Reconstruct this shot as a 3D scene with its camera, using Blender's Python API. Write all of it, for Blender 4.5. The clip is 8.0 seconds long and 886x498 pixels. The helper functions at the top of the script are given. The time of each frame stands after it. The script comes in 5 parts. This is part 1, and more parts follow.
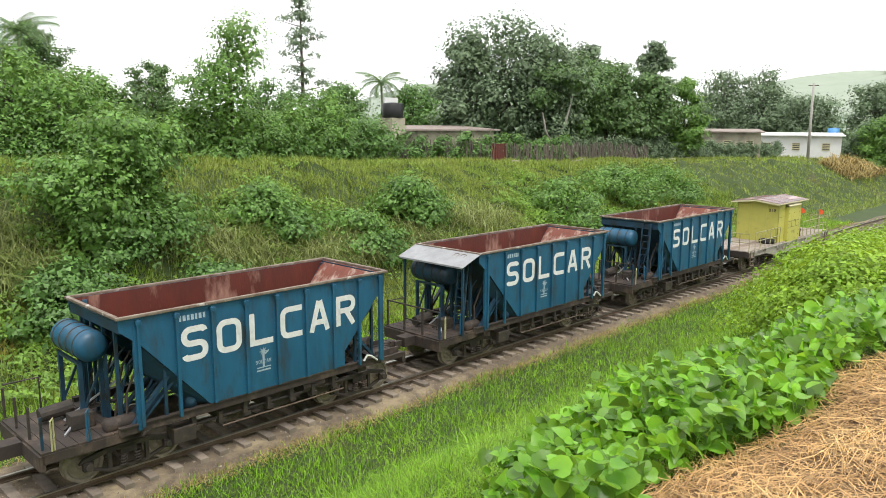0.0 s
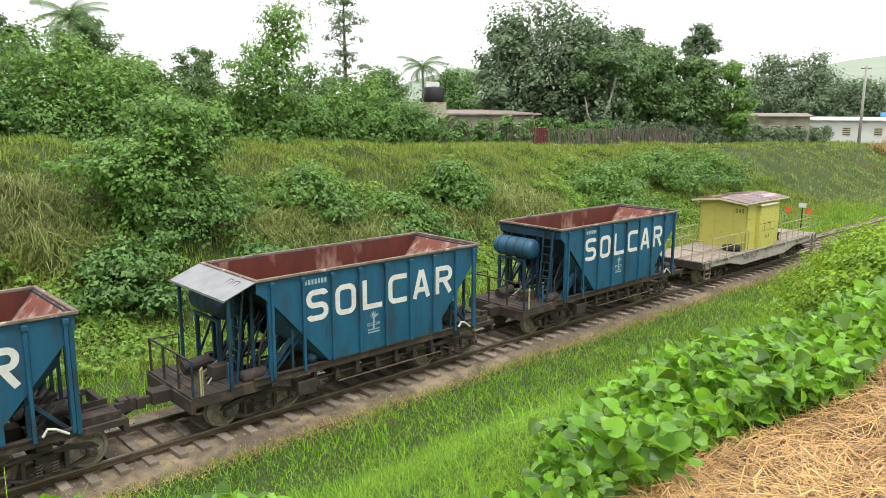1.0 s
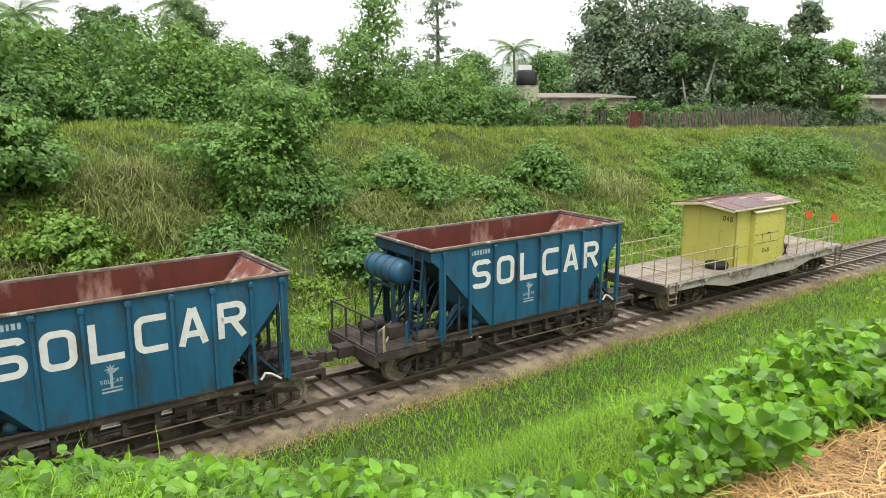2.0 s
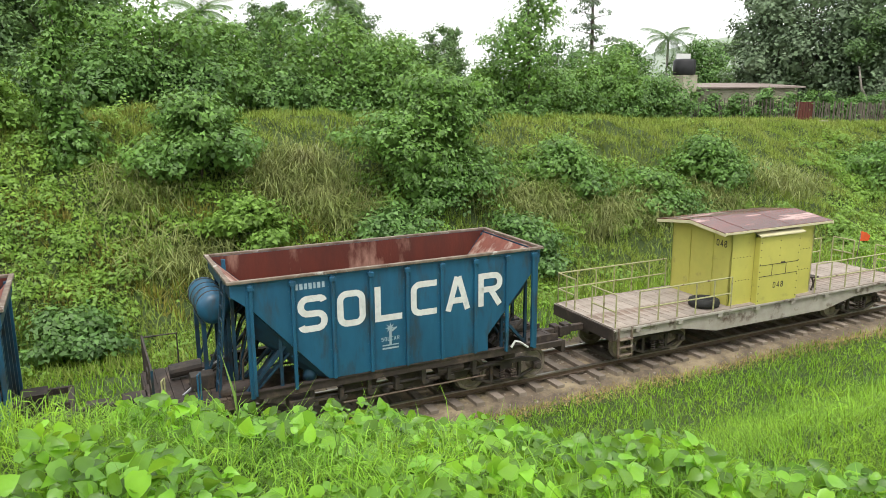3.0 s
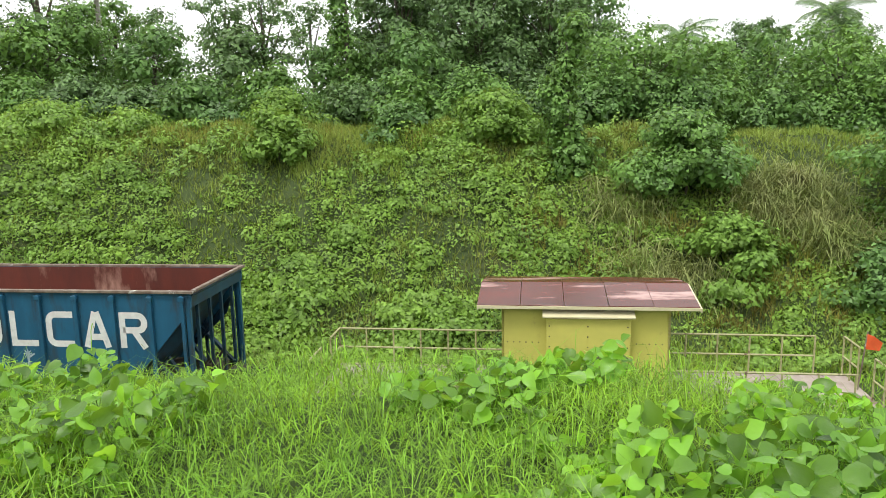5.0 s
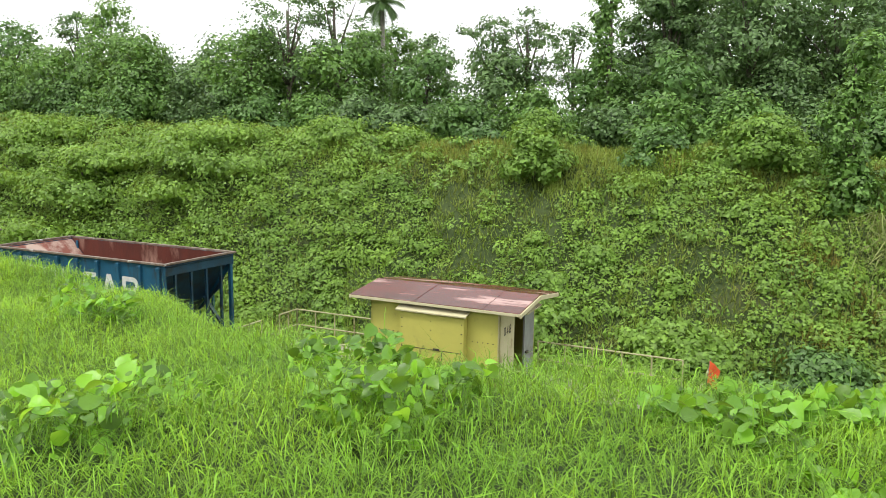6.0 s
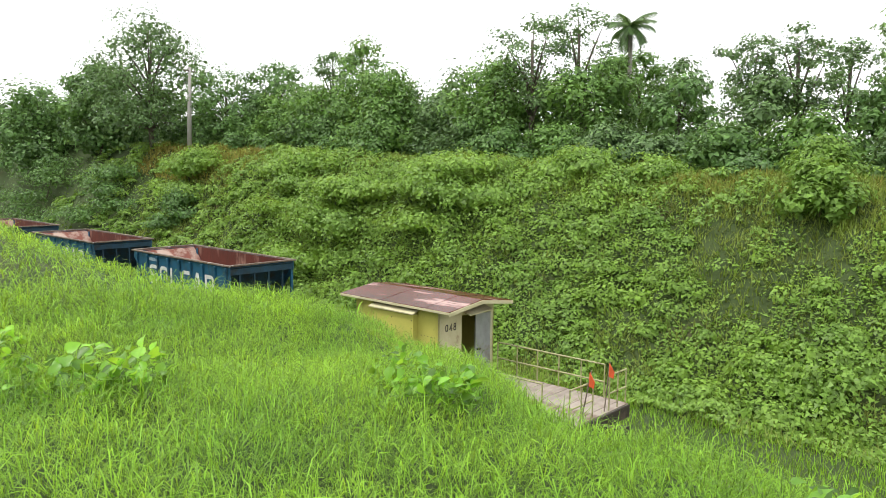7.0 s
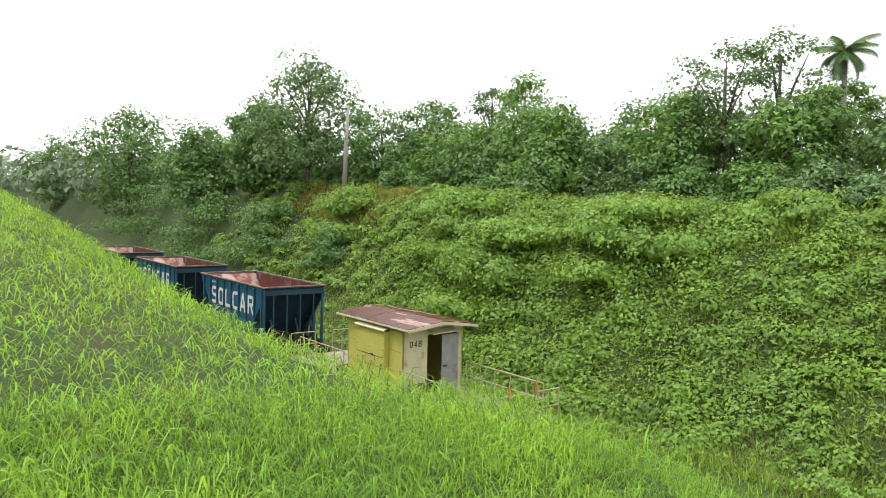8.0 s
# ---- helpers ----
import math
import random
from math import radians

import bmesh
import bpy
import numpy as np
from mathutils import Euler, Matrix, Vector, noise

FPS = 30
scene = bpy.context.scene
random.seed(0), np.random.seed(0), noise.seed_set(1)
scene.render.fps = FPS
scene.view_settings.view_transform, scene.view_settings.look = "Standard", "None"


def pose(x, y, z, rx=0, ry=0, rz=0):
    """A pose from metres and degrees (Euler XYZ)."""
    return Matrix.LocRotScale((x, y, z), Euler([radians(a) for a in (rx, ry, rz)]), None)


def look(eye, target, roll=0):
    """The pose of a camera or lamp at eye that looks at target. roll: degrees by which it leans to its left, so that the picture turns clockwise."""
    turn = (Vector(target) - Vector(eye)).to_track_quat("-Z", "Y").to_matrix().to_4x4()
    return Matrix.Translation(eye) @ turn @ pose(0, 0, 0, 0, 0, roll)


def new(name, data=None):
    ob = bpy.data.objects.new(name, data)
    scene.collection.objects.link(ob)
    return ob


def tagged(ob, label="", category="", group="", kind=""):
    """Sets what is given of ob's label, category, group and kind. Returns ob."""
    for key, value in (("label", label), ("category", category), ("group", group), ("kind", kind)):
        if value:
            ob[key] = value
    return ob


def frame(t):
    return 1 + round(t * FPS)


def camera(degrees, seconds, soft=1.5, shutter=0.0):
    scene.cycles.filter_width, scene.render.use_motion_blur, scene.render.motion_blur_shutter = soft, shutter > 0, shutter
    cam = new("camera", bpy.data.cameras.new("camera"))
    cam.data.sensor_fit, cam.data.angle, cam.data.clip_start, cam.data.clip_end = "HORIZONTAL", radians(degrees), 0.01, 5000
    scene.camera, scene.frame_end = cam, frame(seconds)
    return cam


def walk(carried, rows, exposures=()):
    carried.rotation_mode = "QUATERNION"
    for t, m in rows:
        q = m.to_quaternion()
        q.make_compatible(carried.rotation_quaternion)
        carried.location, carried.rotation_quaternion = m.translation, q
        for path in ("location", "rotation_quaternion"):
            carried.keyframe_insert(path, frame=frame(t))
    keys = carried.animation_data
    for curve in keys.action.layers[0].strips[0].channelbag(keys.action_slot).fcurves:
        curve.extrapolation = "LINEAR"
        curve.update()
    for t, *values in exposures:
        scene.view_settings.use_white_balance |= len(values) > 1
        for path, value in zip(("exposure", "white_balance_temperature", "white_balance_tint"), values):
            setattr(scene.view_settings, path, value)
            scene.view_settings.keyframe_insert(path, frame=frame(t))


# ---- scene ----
# ---- camera and its way ----
cam = camera(61.2, 8.0, soft=0.75)
PATH = [
    (0.0, 0.0, -17.114, 7.751, -45.89, -9.43, 0.24),
    (0.5, -0.181, -17.198, 7.719, -44.94, -9.89, 0.18),
    (1.0, -0.285, -17.194, 7.695, -42.91, -10.57, 0.21),
    (2.3, -0.824, -17.178, 7.73, -33.45, -12.05, -0.23),
    (2.5, -1.046, -17.142, 7.698, -31.44, -12.18, -0.3),
    (3.0, -1.53, -16.625, 7.558, -25.86, -12.28, -0.38),
    (3.5, -1.946, -16.306, 7.42, -19.01, -12.11, -0.57),
    (4.0, -2.408, -16.19, 7.352, -11.0, -11.64, -0.76),
    (4.5, -2.712, -16.266, 7.286, -1.55, -10.7, -1.24),
    (4.7, -2.843, -16.321, 7.287, 1.99, -10.36, -1.36),
    (6.0, -2.967, -16.823, 7.266, 26.126, -8.299, 0.661),
    (6.5, -3.616, -16.655, 7.287, 34.426, -7.438, 0.464),
    (7.0, -5.115, -16.125, 7.322, 42.579, -6.246, 0.565),
    (7.5, -7.122, -15.263, 7.341, 49.303, -4.706, 0.967),
    (8.0, -9.133, -14.409, 7.25, 53.174, -3.189, 1.469),
]
walk(cam, [(t, pose(x, y, z, 90 + pitch, 0, yaw) @ pose(0, 0, 0, 0, 0, roll)) for t, x, y, z, yaw, pitch, roll in PATH])

# ---- light: bright overcast sky, a wide soft sun high behind the clouds ----
world = bpy.data.worlds.new("overcast_sky")
scene.world = world
world.use_nodes = True
wn = world.node_tree
wn.nodes.clear()
w_out = wn.nodes.new("ShaderNodeOutputWorld")
w_bg = wn.nodes.new("ShaderNodeBackground")
w_mix = wn.nodes.new("ShaderNodeMix")
w_mix.data_type = "RGBA"
w_sky = wn.nodes.new("ShaderNodeTexSky")
w_sky.sky_type = "NISHITA"
w_sky.sun_disc = False
w_sky.sun_elevation, w_sky.sun_rotation = radians(58), radians(150)
w_sky.air_density, w_sky.dust_density = 1.0, 3.0
w_coord = wn.nodes.new("ShaderNodeTexCoord")
w_noise = wn.nodes.new("ShaderNodeTexNoise")
w_noise.inputs["Scale"].default_value = 2.2
w_noise.inputs["Detail"].default_value = 4
w_ramp = wn.nodes.new("ShaderNodeValToRGB")
w_ramp.color_ramp.elements[0].color = (8.6, 8.8, 9.0, 1)
w_ramp.color_ramp.elements[1].color = (10.4, 10.4, 10.3, 1)
wn.links.new(w_coord.outputs["Generated"], w_noise.inputs["Vector"])
wn.links.new(w_noise.outputs["Fac"], w_ramp.inputs["Fac"])
w_mix.inputs["Factor"].default_value = 0.93
wn.links.new(w_sky.outputs["Color"], w_mix.inputs["A"])
wn.links.new(w_ramp.outputs["Color"], w_mix.inputs["B"])
wn.links.new(w_mix.outputs["Result"], w_bg.inputs["Color"])
w_bg.inputs["Strength"].default_value = 0.105
wn.links.new(w_bg.outputs["Background"], w_out.inputs["Surface"])
sun_data = bpy.data.lights.new("sun", "SUN")
sun_data.energy, sun_data.angle, sun_data.color = 1.5, radians(14), (1.0, 0.96, 0.9)
sun = new("sun", sun_data)
sun.matrix_world = look((0, 0, 60), (14, 26, 0))
scene.view_settings.exposure = 0.75

# ---- materials ----


def mat(name, col, rough=0.8, metal=0.0, col2=None, scale=3.0, detail=6.0, bump=0.0, bscale=40.0, spec=0.5,
        stain=None, sscale=0.8, smin=0.52, smax=0.68, per="", vary=0.0, trans=0.0, streak=(1, 1, 1), glow=1.5):
    m = bpy.data.materials.new(name)
    m.use_nodes = True
    nt = m.node_tree
    b = nt.nodes["Principled BSDF"]
    b.inputs["Roughness"].default_value = rough
    b.inputs["Metallic"].default_value = metal
    b.inputs["Specular IOR Level"].default_value = spec
    tc = nt.nodes.new("ShaderNodeTexCoord")
    mp = nt.nodes.new("ShaderNodeMapping")
    mp.inputs["Scale"].default_value = streak
    nt.links.new(tc.outputs["Object"], mp.inputs["Vector"])
    vec = mp.outputs["Vector"]

    def noise_fac(sc, det, lo, hi):
        n = nt.nodes.new("ShaderNodeTexNoise")
        n.inputs["Scale"].default_value = sc
        n.inputs["Detail"].default_value = det
        n.inputs["Roughness"].default_value = 0.62
        nt.links.new(vec, n.inputs["Vector"])
        r = nt.nodes.new("ShaderNodeMapRange")
        r.inputs["From Min"].default_value, r.inputs["From Max"].default_value = lo, hi
        nt.links.new(n.outputs["Fac"], r.inputs["Value"])
        return r.outputs["Result"]

    def mix(fac, a, c, mode="MIX"):
        x = nt.nodes.new("ShaderNodeMix")
        x.data_type = "RGBA"
        x.blend_type = mode
        for key, val in (("Factor", fac), ("A", a), ("B", c)):
            if isinstance(val, (int, float)):
                x.inputs[key].default_value = val
            elif isinstance(val, tuple):
                x.inputs[key].default_value = (*val[:3], 1)
            else:
                nt.links.new(val, x.inputs[key])
        return x.outputs["Result"]

    c = mix(noise_fac(scale, detail, 0.3, 0.7), col, col2 or tuple(v * 0.78 for v in col))
    if stain:
        c = mix(noise_fac(sscale, 8, smin, smax), c, stain)
    if per:
        if per == "island":
            src = nt.nodes.new("ShaderNodeNewGeometry").outputs["Random Per Island"]
        else:
            src = nt.nodes.new("ShaderNodeObjectInfo").outputs["Random"]
        r = nt.nodes.new("ShaderNodeMapRange")
        r.inputs["To Min"].default_value, r.inputs["To Max"].default_value = 1 - vary, 1 + vary
        nt.links.new(src, r.inputs["Value"])
        h = nt.nodes.new("ShaderNodeHueSaturation")
        nt.links.new(r.outputs["Result"], h.inputs["Value"])
        nt.links.new(c, h.inputs["Color"])
        c = h.outputs["Color"]
    nt.links.new(c, b.inputs["Base Color"])
    if bump:
        n = nt.nodes.new("ShaderNodeTexNoise")
        n.inputs["Scale"].default_value, n.inputs["Detail"].default_value = bscale, 4
        nt.links.new(vec, n.inputs["Vector"])
        bp = nt.nodes.new("ShaderNodeBump")
        bp.inputs["Strength"].default_value, bp.inputs["Distance"].default_value = bump, 0.02
        nt.links.new(n.outputs["Fac"], bp.inputs["Height"])
        nt.links.new(bp.outputs["Normal"], b.inputs["Normal"])
    if trans:
        tr = nt.nodes.new("ShaderNodeBsdfTranslucent")
        br = nt.nodes.new("ShaderNodeHueSaturation")
        br.inputs["Value"].default_value = glow
        br.inputs["Hue"].default_value = 0.47
        nt.links.new(c, br.inputs["Color"])
        nt.links.new(br.outputs["Color"], tr.inputs["Color"])
        ms = nt.nodes.new("ShaderNodeMixShader")
        ms.inputs["Fac"].default_value = trans
        nt.links.new(b.outputs["BSDF"], ms.inputs[1])
        nt.links.new(tr.outputs["BSDF"], ms.inputs[2])
        nt.links.new(ms.outputs["Shader"], nt.nodes["Material Output"].inputs["Surface"])
    return m


BLUE = mat("blue_paint", (0.019, 0.118, 0.21), 0.45, col2=(0.011, 0.07, 0.13), scale=1.1, stain=(0.035, 0.042, 0.042), sscale=2.4, smin=0.52, smax=0.74, bump=0.12, bscale=6, streak=(1.6, 1.6, 0.4))
# darker copy of the blue: shade under the bin painted in, plus grime
BLUE_DARK = mat("blue_paint_shaded_grimy", (0.014, 0.058, 0.105), 0.5, col2=(0.01, 0.03, 0.052), scale=2.5, stain=(0.02, 0.019, 0.018), sscale=2.2, smin=0.5, smax=0.68)
RUST = mat("rusty_steel_inside", (0.125, 0.024, 0.013), 0.55, col2=(0.06, 0.015, 0.01), scale=1.6, stain=(0.36, 0.2, 0.15), sscale=0.8, smin=0.55, smax=0.65, bump=0.3, bscale=20, streak=(1, 1, 0.35))
RUST_PALE = mat("scaled_rusty_end_sheet", (0.22, 0.07, 0.045), 0.7, col2=(0.12, 0.03, 0.02), scale=2.0, stain=(0.44, 0.32, 0.26), sscale=1.0, smin=0.47, smax=0.6, bump=0.3, bscale=20, streak=(1.6, 1.6, 0.4))
RIM = mat("worn_rim_paint", (0.24, 0.2, 0.155), 0.7, col2=(0.1, 0.06, 0.042), scale=4, stain=(0.42, 0.4, 0.36), sscale=3.5, smin=0.58, smax=0.66)
WHITE = mat("white_paint", (0.72, 0.73, 0.7), 0.6, col2=(0.58, 0.58, 0.55), scale=6, stain=(0.3, 0.36, 0.4), sscale=5, smin=0.62, smax=0.75)
WHITE_THIN = mat("thin_white_paint", (0.42, 0.5, 0.54), 0.6, col2=(0.24, 0.34, 0.4), scale=12)
BLACK = mat("grimy_black_steel", (0.022, 0.02, 0.018), 0.7, col2=(0.055, 0.042, 0.033), scale=6, stain=(0.11, 0.07, 0.045), sscale=3, smin=0.55, smax=0.75, bump=0.3, bscale=30)
BROWN = mat("dusty_brown_steel", (0.048, 0.034, 0.027), 0.75, col2=(0.027, 0.021, 0.019), scale=5, stain=(0.105, 0.075, 0.056), sscale=2, bump=0.3, bscale=25)
WHEEL = mat("worn_wheel_steel", (0.34, 0.3, 0.265), 0.5, metal=0.15, col2=(0.16, 0.125, 0.1), scale=6)
GREYSHEET = mat("weathered_grey_sheet", (0.33, 0.34, 0.35), 0.5, metal=0.2, col2=(0.24, 0.24, 0.25), scale=3, stain=(0.2, 0.15, 0.12), sscale=2, smin=0.6, smax=0.75)
YELLOW = mat("yellow_green_paint", (0.55, 0.51, 0.12), 0.45, col2=(0.48, 0.45, 0.11), scale=2, stain=(0.3, 0.25, 0.09), sscale=2.5, smin=0.6, smax=0.8, bump=0.08, bscale=5)
CREAM = mat("faded_cream_paint", (0.6, 0.555, 0.36), 0.6, col2=(0.5, 0.455, 0.27), scale=3, stain=(0.33, 0.24, 0.15), sscale=3, smin=0.6, smax=0.74)
RAILPAINT = mat("chipped_pale_yellow_paint", (0.4, 0.4, 0.2), 0.6, col2=(0.3, 0.28, 0.14), scale=8, stain=(0.12, 0.07, 0.04), sscale=5, smin=0.58, smax=0.66)
ROOFRED = mat("rusty_painted_roof", (0.13, 0.022, 0.012), 0.27, spec=0.45, col2=(0.06, 0.017, 0.012), scale=1.2, stain=(0.42, 0.26, 0.23), sscale=0.9, smin=0.55, smax=0.63, streak=(0.35, 1.6, 1), bump=0.06, bscale=3)
DECK = mat("worn_deck_boards", (0.37, 0.32, 0.275), 0.75, col2=(0.24, 0.195, 0.16), scale=2.5, stain=(0.15, 0.09, 0.06), sscale=1.1, smin=0.5, smax=0.68, bump=0.2, bscale=12, per="object", vary=0.12)
SILL = mat("flaking_grey_sill_paint", (0.43, 0.4, 0.36), 0.7, col2=(0.3, 0.265, 0.23), scale=2.2, stain=(0.09, 0.055, 0.04), sscale=1.6, smin=0.54, smax=0.66)
RUBBER = mat("old_black_rubber", (0.02, 0.02, 0.02), 0.75, bump=0.3, bscale=60)
DARKROOM = mat("dark_interior", (0.03, 0.028, 0.025), 0.9)
ORANGE = mat("orange_red_cloth", (0.8, 0.15, 0.04), 0.8, bump=0.3, bscale=20, trans=0.25)
RAILSTEEL = mat("rail_steel", (0.2, 0.16, 0.13), 0.5, metal=0.6, col2=(0.13, 0.085, 0.06), scale=6)
RAILTOP = mat("polished_rail_head", (0.42, 0.4, 0.38), 0.28, metal=0.9)
SLEEPER = mat("weathered_sleeper", (0.27, 0.225, 0.18), 0.9, col2=(0.15, 0.12, 0.095), scale=4, bump=0.6, bscale=14, per="object", vary=0.35)
SOIL = mat("ballast_soil", (0.19, 0.145, 0.1), 0.95, col2=(0.09, 0.07, 0.052), scale=3.5, stain=(0.3, 0.24, 0.15), sscale=0.9, smin=0.5, smax=0.66, bump=0.9, bscale=22)
GRAVEL = mat("ballast_gravel", (0.3, 0.26, 0.21), 0.95, col2=(0.17, 0.14, 0.11), scale=6, per="island", vary=0.5)
GROUND = mat("dark_grassy_earth", (0.035, 0.058, 0.014), 0.95, col2=(0.05, 0.075, 0.018), scale=0.5, stain=(0.075, 0.07, 0.03), sscale=0.25, smin=0.6, smax=0.72, bump=0.5, bscale=8)
GRASS = mat("fresh_grass", (0.215, 0.385, 0.03), 0.5, col2=(0.125, 0.27, 0.026), scale=0.7, per="island", vary=0.6, trans=0.36, spec=0.32, glow=1.8)
GRASS_FAR = mat("bank_grass", (0.18, 0.285, 0.042), 0.6, col2=(0.235, 0.28, 0.065), scale=0.25, per="island", vary=0.4, trans=0.3, spec=0.3)
STRAW = mat("cut_dry_grass", (0.62, 0.4, 0.16), 0.65, col2=(0.36, 0.2, 0.08), scale=1.2, per="island", vary=0.5, spec=0.4)
STRAWBED = mat("matted_dry_litter", (0.2, 0.115, 0.05), 0.95, col2=(0.09, 0.05, 0.025), scale=9, stain=(0.3, 0.19, 0.09), sscale=3.0, bump=0.9, bscale=45)
DRYGRASS = mat("dry_track_grass", (0.42, 0.32, 0.14), 0.85, col2=(0.28, 0.22, 0.08), scale=1.5, per="island", vary=0.4, spec=0.2)
BEAN = mat("bean_leaf", (0.178, 0.37, 0.025), 0.38, col2=(0.085, 0.21, 0.022), scale=1.6, per="island", vary=0.55, trans=0.34, spec=0.5, glow=2.2, bump=0.15, bscale=60)
CREEPER = mat("creeper_leaf", (0.212, 0.355, 0.048), 0.5, col2=(0.135, 0.25, 0.042), scale=0.5, per="island", vary=0.34, trans=0.28, spec=0.35)
VINE = mat("vine_leaf", (0.15, 0.285, 0.05), 0.5, col2=(0.088, 0.185, 0.045), scale=0.16, per="island", vary=0.45, trans=0.26, spec=0.4)
BUSHLEAF = mat("bush_leaf", (0.125, 0.24, 0.055), 0.5, col2=(0.085, 0.18, 0.047), scale=0.5, per="island", vary=0.45, trans=0.24, spec=0.4)
BRIGHTLEAF = mat("yellow_green_leaf", (0.25, 0.4, 0.03), 0.5, col2=(0.17, 0.31, 0.025), scale=0.6, per="island", vary=0.4, trans=0.3, spec=0.4)
TREELEAF = mat("tree_leaf", (0.118, 0.21, 0.062), 0.5, col2=(0.085, 0.16, 0.05), scale=0.3, per="island", vary=0.45, trans=0.24, spec=0.4)
# leaf for distant trees: haze is painted in as a paler, greyer green
FARLEAF = mat("hazed_tree_leaf", (0.155, 0.22, 0.115), 0.55, col2=(0.12, 0.18, 0.1), scale=0.25, per="island", vary=0.4, trans=0.2, spec=0.35)
BARK = mat("bark", (0.13, 0.105, 0.08), 0.9, col2=(0.08, 0.065, 0.05), scale=6, bump=0.6, bscale=20)
PALEBARK = mat("pale_bark", (0.34, 0.31, 0.27), 0.9, col2=(0.22, 0.2, 0.17), scale=6, bump=0.5, bscale=20)
WALLPAINT = mat("weathered_house_wall", (0.44, 0.4, 0.31), 0.9, col2=(0.3, 0.27, 0.2), scale=0.8, stain=(0.2, 0.17, 0.14), sscale=0.6)
WALLWHITE = mat("white_house_wall", (0.7, 0.7, 0.68), 0.85, col2=(0.6, 0.6, 0.58), scale=0.7)
ROOFGREY = mat("fibre_cement_roof", (0.3, 0.26, 0.23), 0.9, col2=(0.2, 0.15, 0.13), scale=1.5)
TANKBLACK = mat("black_plastic", (0.012, 0.012, 0.013), 0.5)
TANKBLUE = mat("blue_plastic", (0.1, 0.3, 0.6), 0.5)
ROOFWHITE = mat("pale_metal_roof", (0.78, 0.78, 0.77), 0.4, col2=(0.68, 0.68, 0.67), scale=0.5)
CONCRETE = mat("concrete_pole", (0.38, 0.36, 0.33), 0.9, col2=(0.28, 0.26, 0.24), scale=2)
PICKET = mat("grey_stakes", (0.17, 0.14, 0.115), 0.9, col2=(0.1, 0.085, 0.07), scale=5, per="island", vary=0.4)
# hill green paled so that distance haze sits in the colour itself
HILL = mat("far_hill_haze_green", (0.25, 0.3, 0.24), 1.0, col2=(0.31, 0.35, 0.28), scale=0.02, spec=0.1)

# ---- mesh helpers ----


class Mesh:
    """Collects faces of one part."""

    def __init__(self):
        self.v, self.f = [], []

    def poly(self, pts):
        n = len(self.v)
        self.v += [tuple(p) for p in pts]
        self.f.append(tuple(range(n, n + len(pts))))
        return self

    def box(self, c, s, m=None):
        n = len(self.v)
        hx, hy, hz = s[0] / 2, s[1] / 2, s[2] / 2
        for x in (-hx, hx):
            for y in (-hy, hy):
                for z in (-hz, hz):
                    p = Vector((x, y, z))
                    if m is not None:
                        p = m @ p
                    self.v.append((c[0] + p[0], c[1] + p[1], c[2] + p[2]))
        self.f += [tuple(n + i for i in q) for q in ((0, 1, 3, 2), (4, 6, 7, 5), (0, 4, 5, 1), (2, 3, 7, 6), (0, 2, 6, 4), (1, 5, 7, 3))]
        return self

    def bar(self, a, b, w, h=None):
        a, b = Vector(a), Vector(b)
        d = b - a
        m = d.to_track_quat("X", "Z").to_matrix()
        return self.box((a + b) / 2, (d.length, w, h or w), m)

    def tube(self, pts, r, n=8, cap=True):
        pts = [Vector(p) for p in pts]
        rs = r if isinstance(r, (list, tuple)) else [r] * len(pts)
        base = len(self.v)
        for i, p in enumerate(pts):
            d = (pts[min(i + 1, len(pts) - 1)] - pts[max(i - 1, 0)]).normalized()
            q = d.to_track_quat("Z", "Y").to_matrix()
            for k in range(n):
                a = 2 * math.pi * k / n
                self.v.append(tuple(p + q @ Vector((math.cos(a) * rs[i], math.sin(a) * rs[i], 0))))
        for i in range(len(pts) - 1):
            for k in range(n):
                a, b = base + i * n + k, base + i * n + (k + 1) % n
                self.f.append((a, b, b + n, a + n))
        if cap:
            self.f.append(tuple(base + k for k in reversed(range(n))))
            self.f.append(tuple(base + (len(pts) - 1) * n + k for k in range(n)))
        return self

    def lathe(self, c, prof, axis="Y", n=24):
        """Turns (radius, along) pairs round an axis through c."""
        base = len(self.v)
        for r, t in prof:
            for k in range(n):
                a = 2 * math.pi * k / n
                u, w = math.cos(a) * r, math.sin(a) * r
                p = {"X": (t, u, w), "Y": (u, t, w), "Z": (u, w, t)}[axis]
                self.v.append((c[0] + p[0], c[1] + p[1], c[2] + p[2]))
        for i in range(len(prof) - 1):
            for k in range(n):
                a, b = base + i * n + k, base + i * n + (k + 1) % n
                self.f.append((a, b, b + n, a + n))
        self.f.append(tuple(base + k for k in range(n)))
        self.f.append(tuple(base + (len(prof) - 1) * n + k for k in reversed(range(n))))
        return self

    def prism(self, pts, off):
        """A plate: a flat outline pushed by off."""
        n, k = len(self.v), len(pts)
        self.v += [tuple(p) for p in pts] + [tuple(Vector(p) + Vector(off)) for p in pts]
        self.f.append(tuple(range(n, n + k)))
        self.f.append(tuple(reversed(range(n + k, n + 2 * k))))
        for i in range(k):
            j = (i + 1) % k
            self.f.append((n + i, n + k + i, n + k + j, n + j))
        return self

    def data(self, name, material, smooth=False):
        me = bpy.data.meshes.new(name)
        me.from_pydata(self.v, [], self.f)
        bm = bmesh.new()
        bm.from_mesh(me)
        bmesh.ops.recalc_face_normals(bm, faces=bm.faces)
        bm.to_mesh(me)
        bm.free()
        me.materials.append(material)
        if smooth:
            me.polygons.foreach_set("use_smooth", [True] * len(me.polygons))
        return me


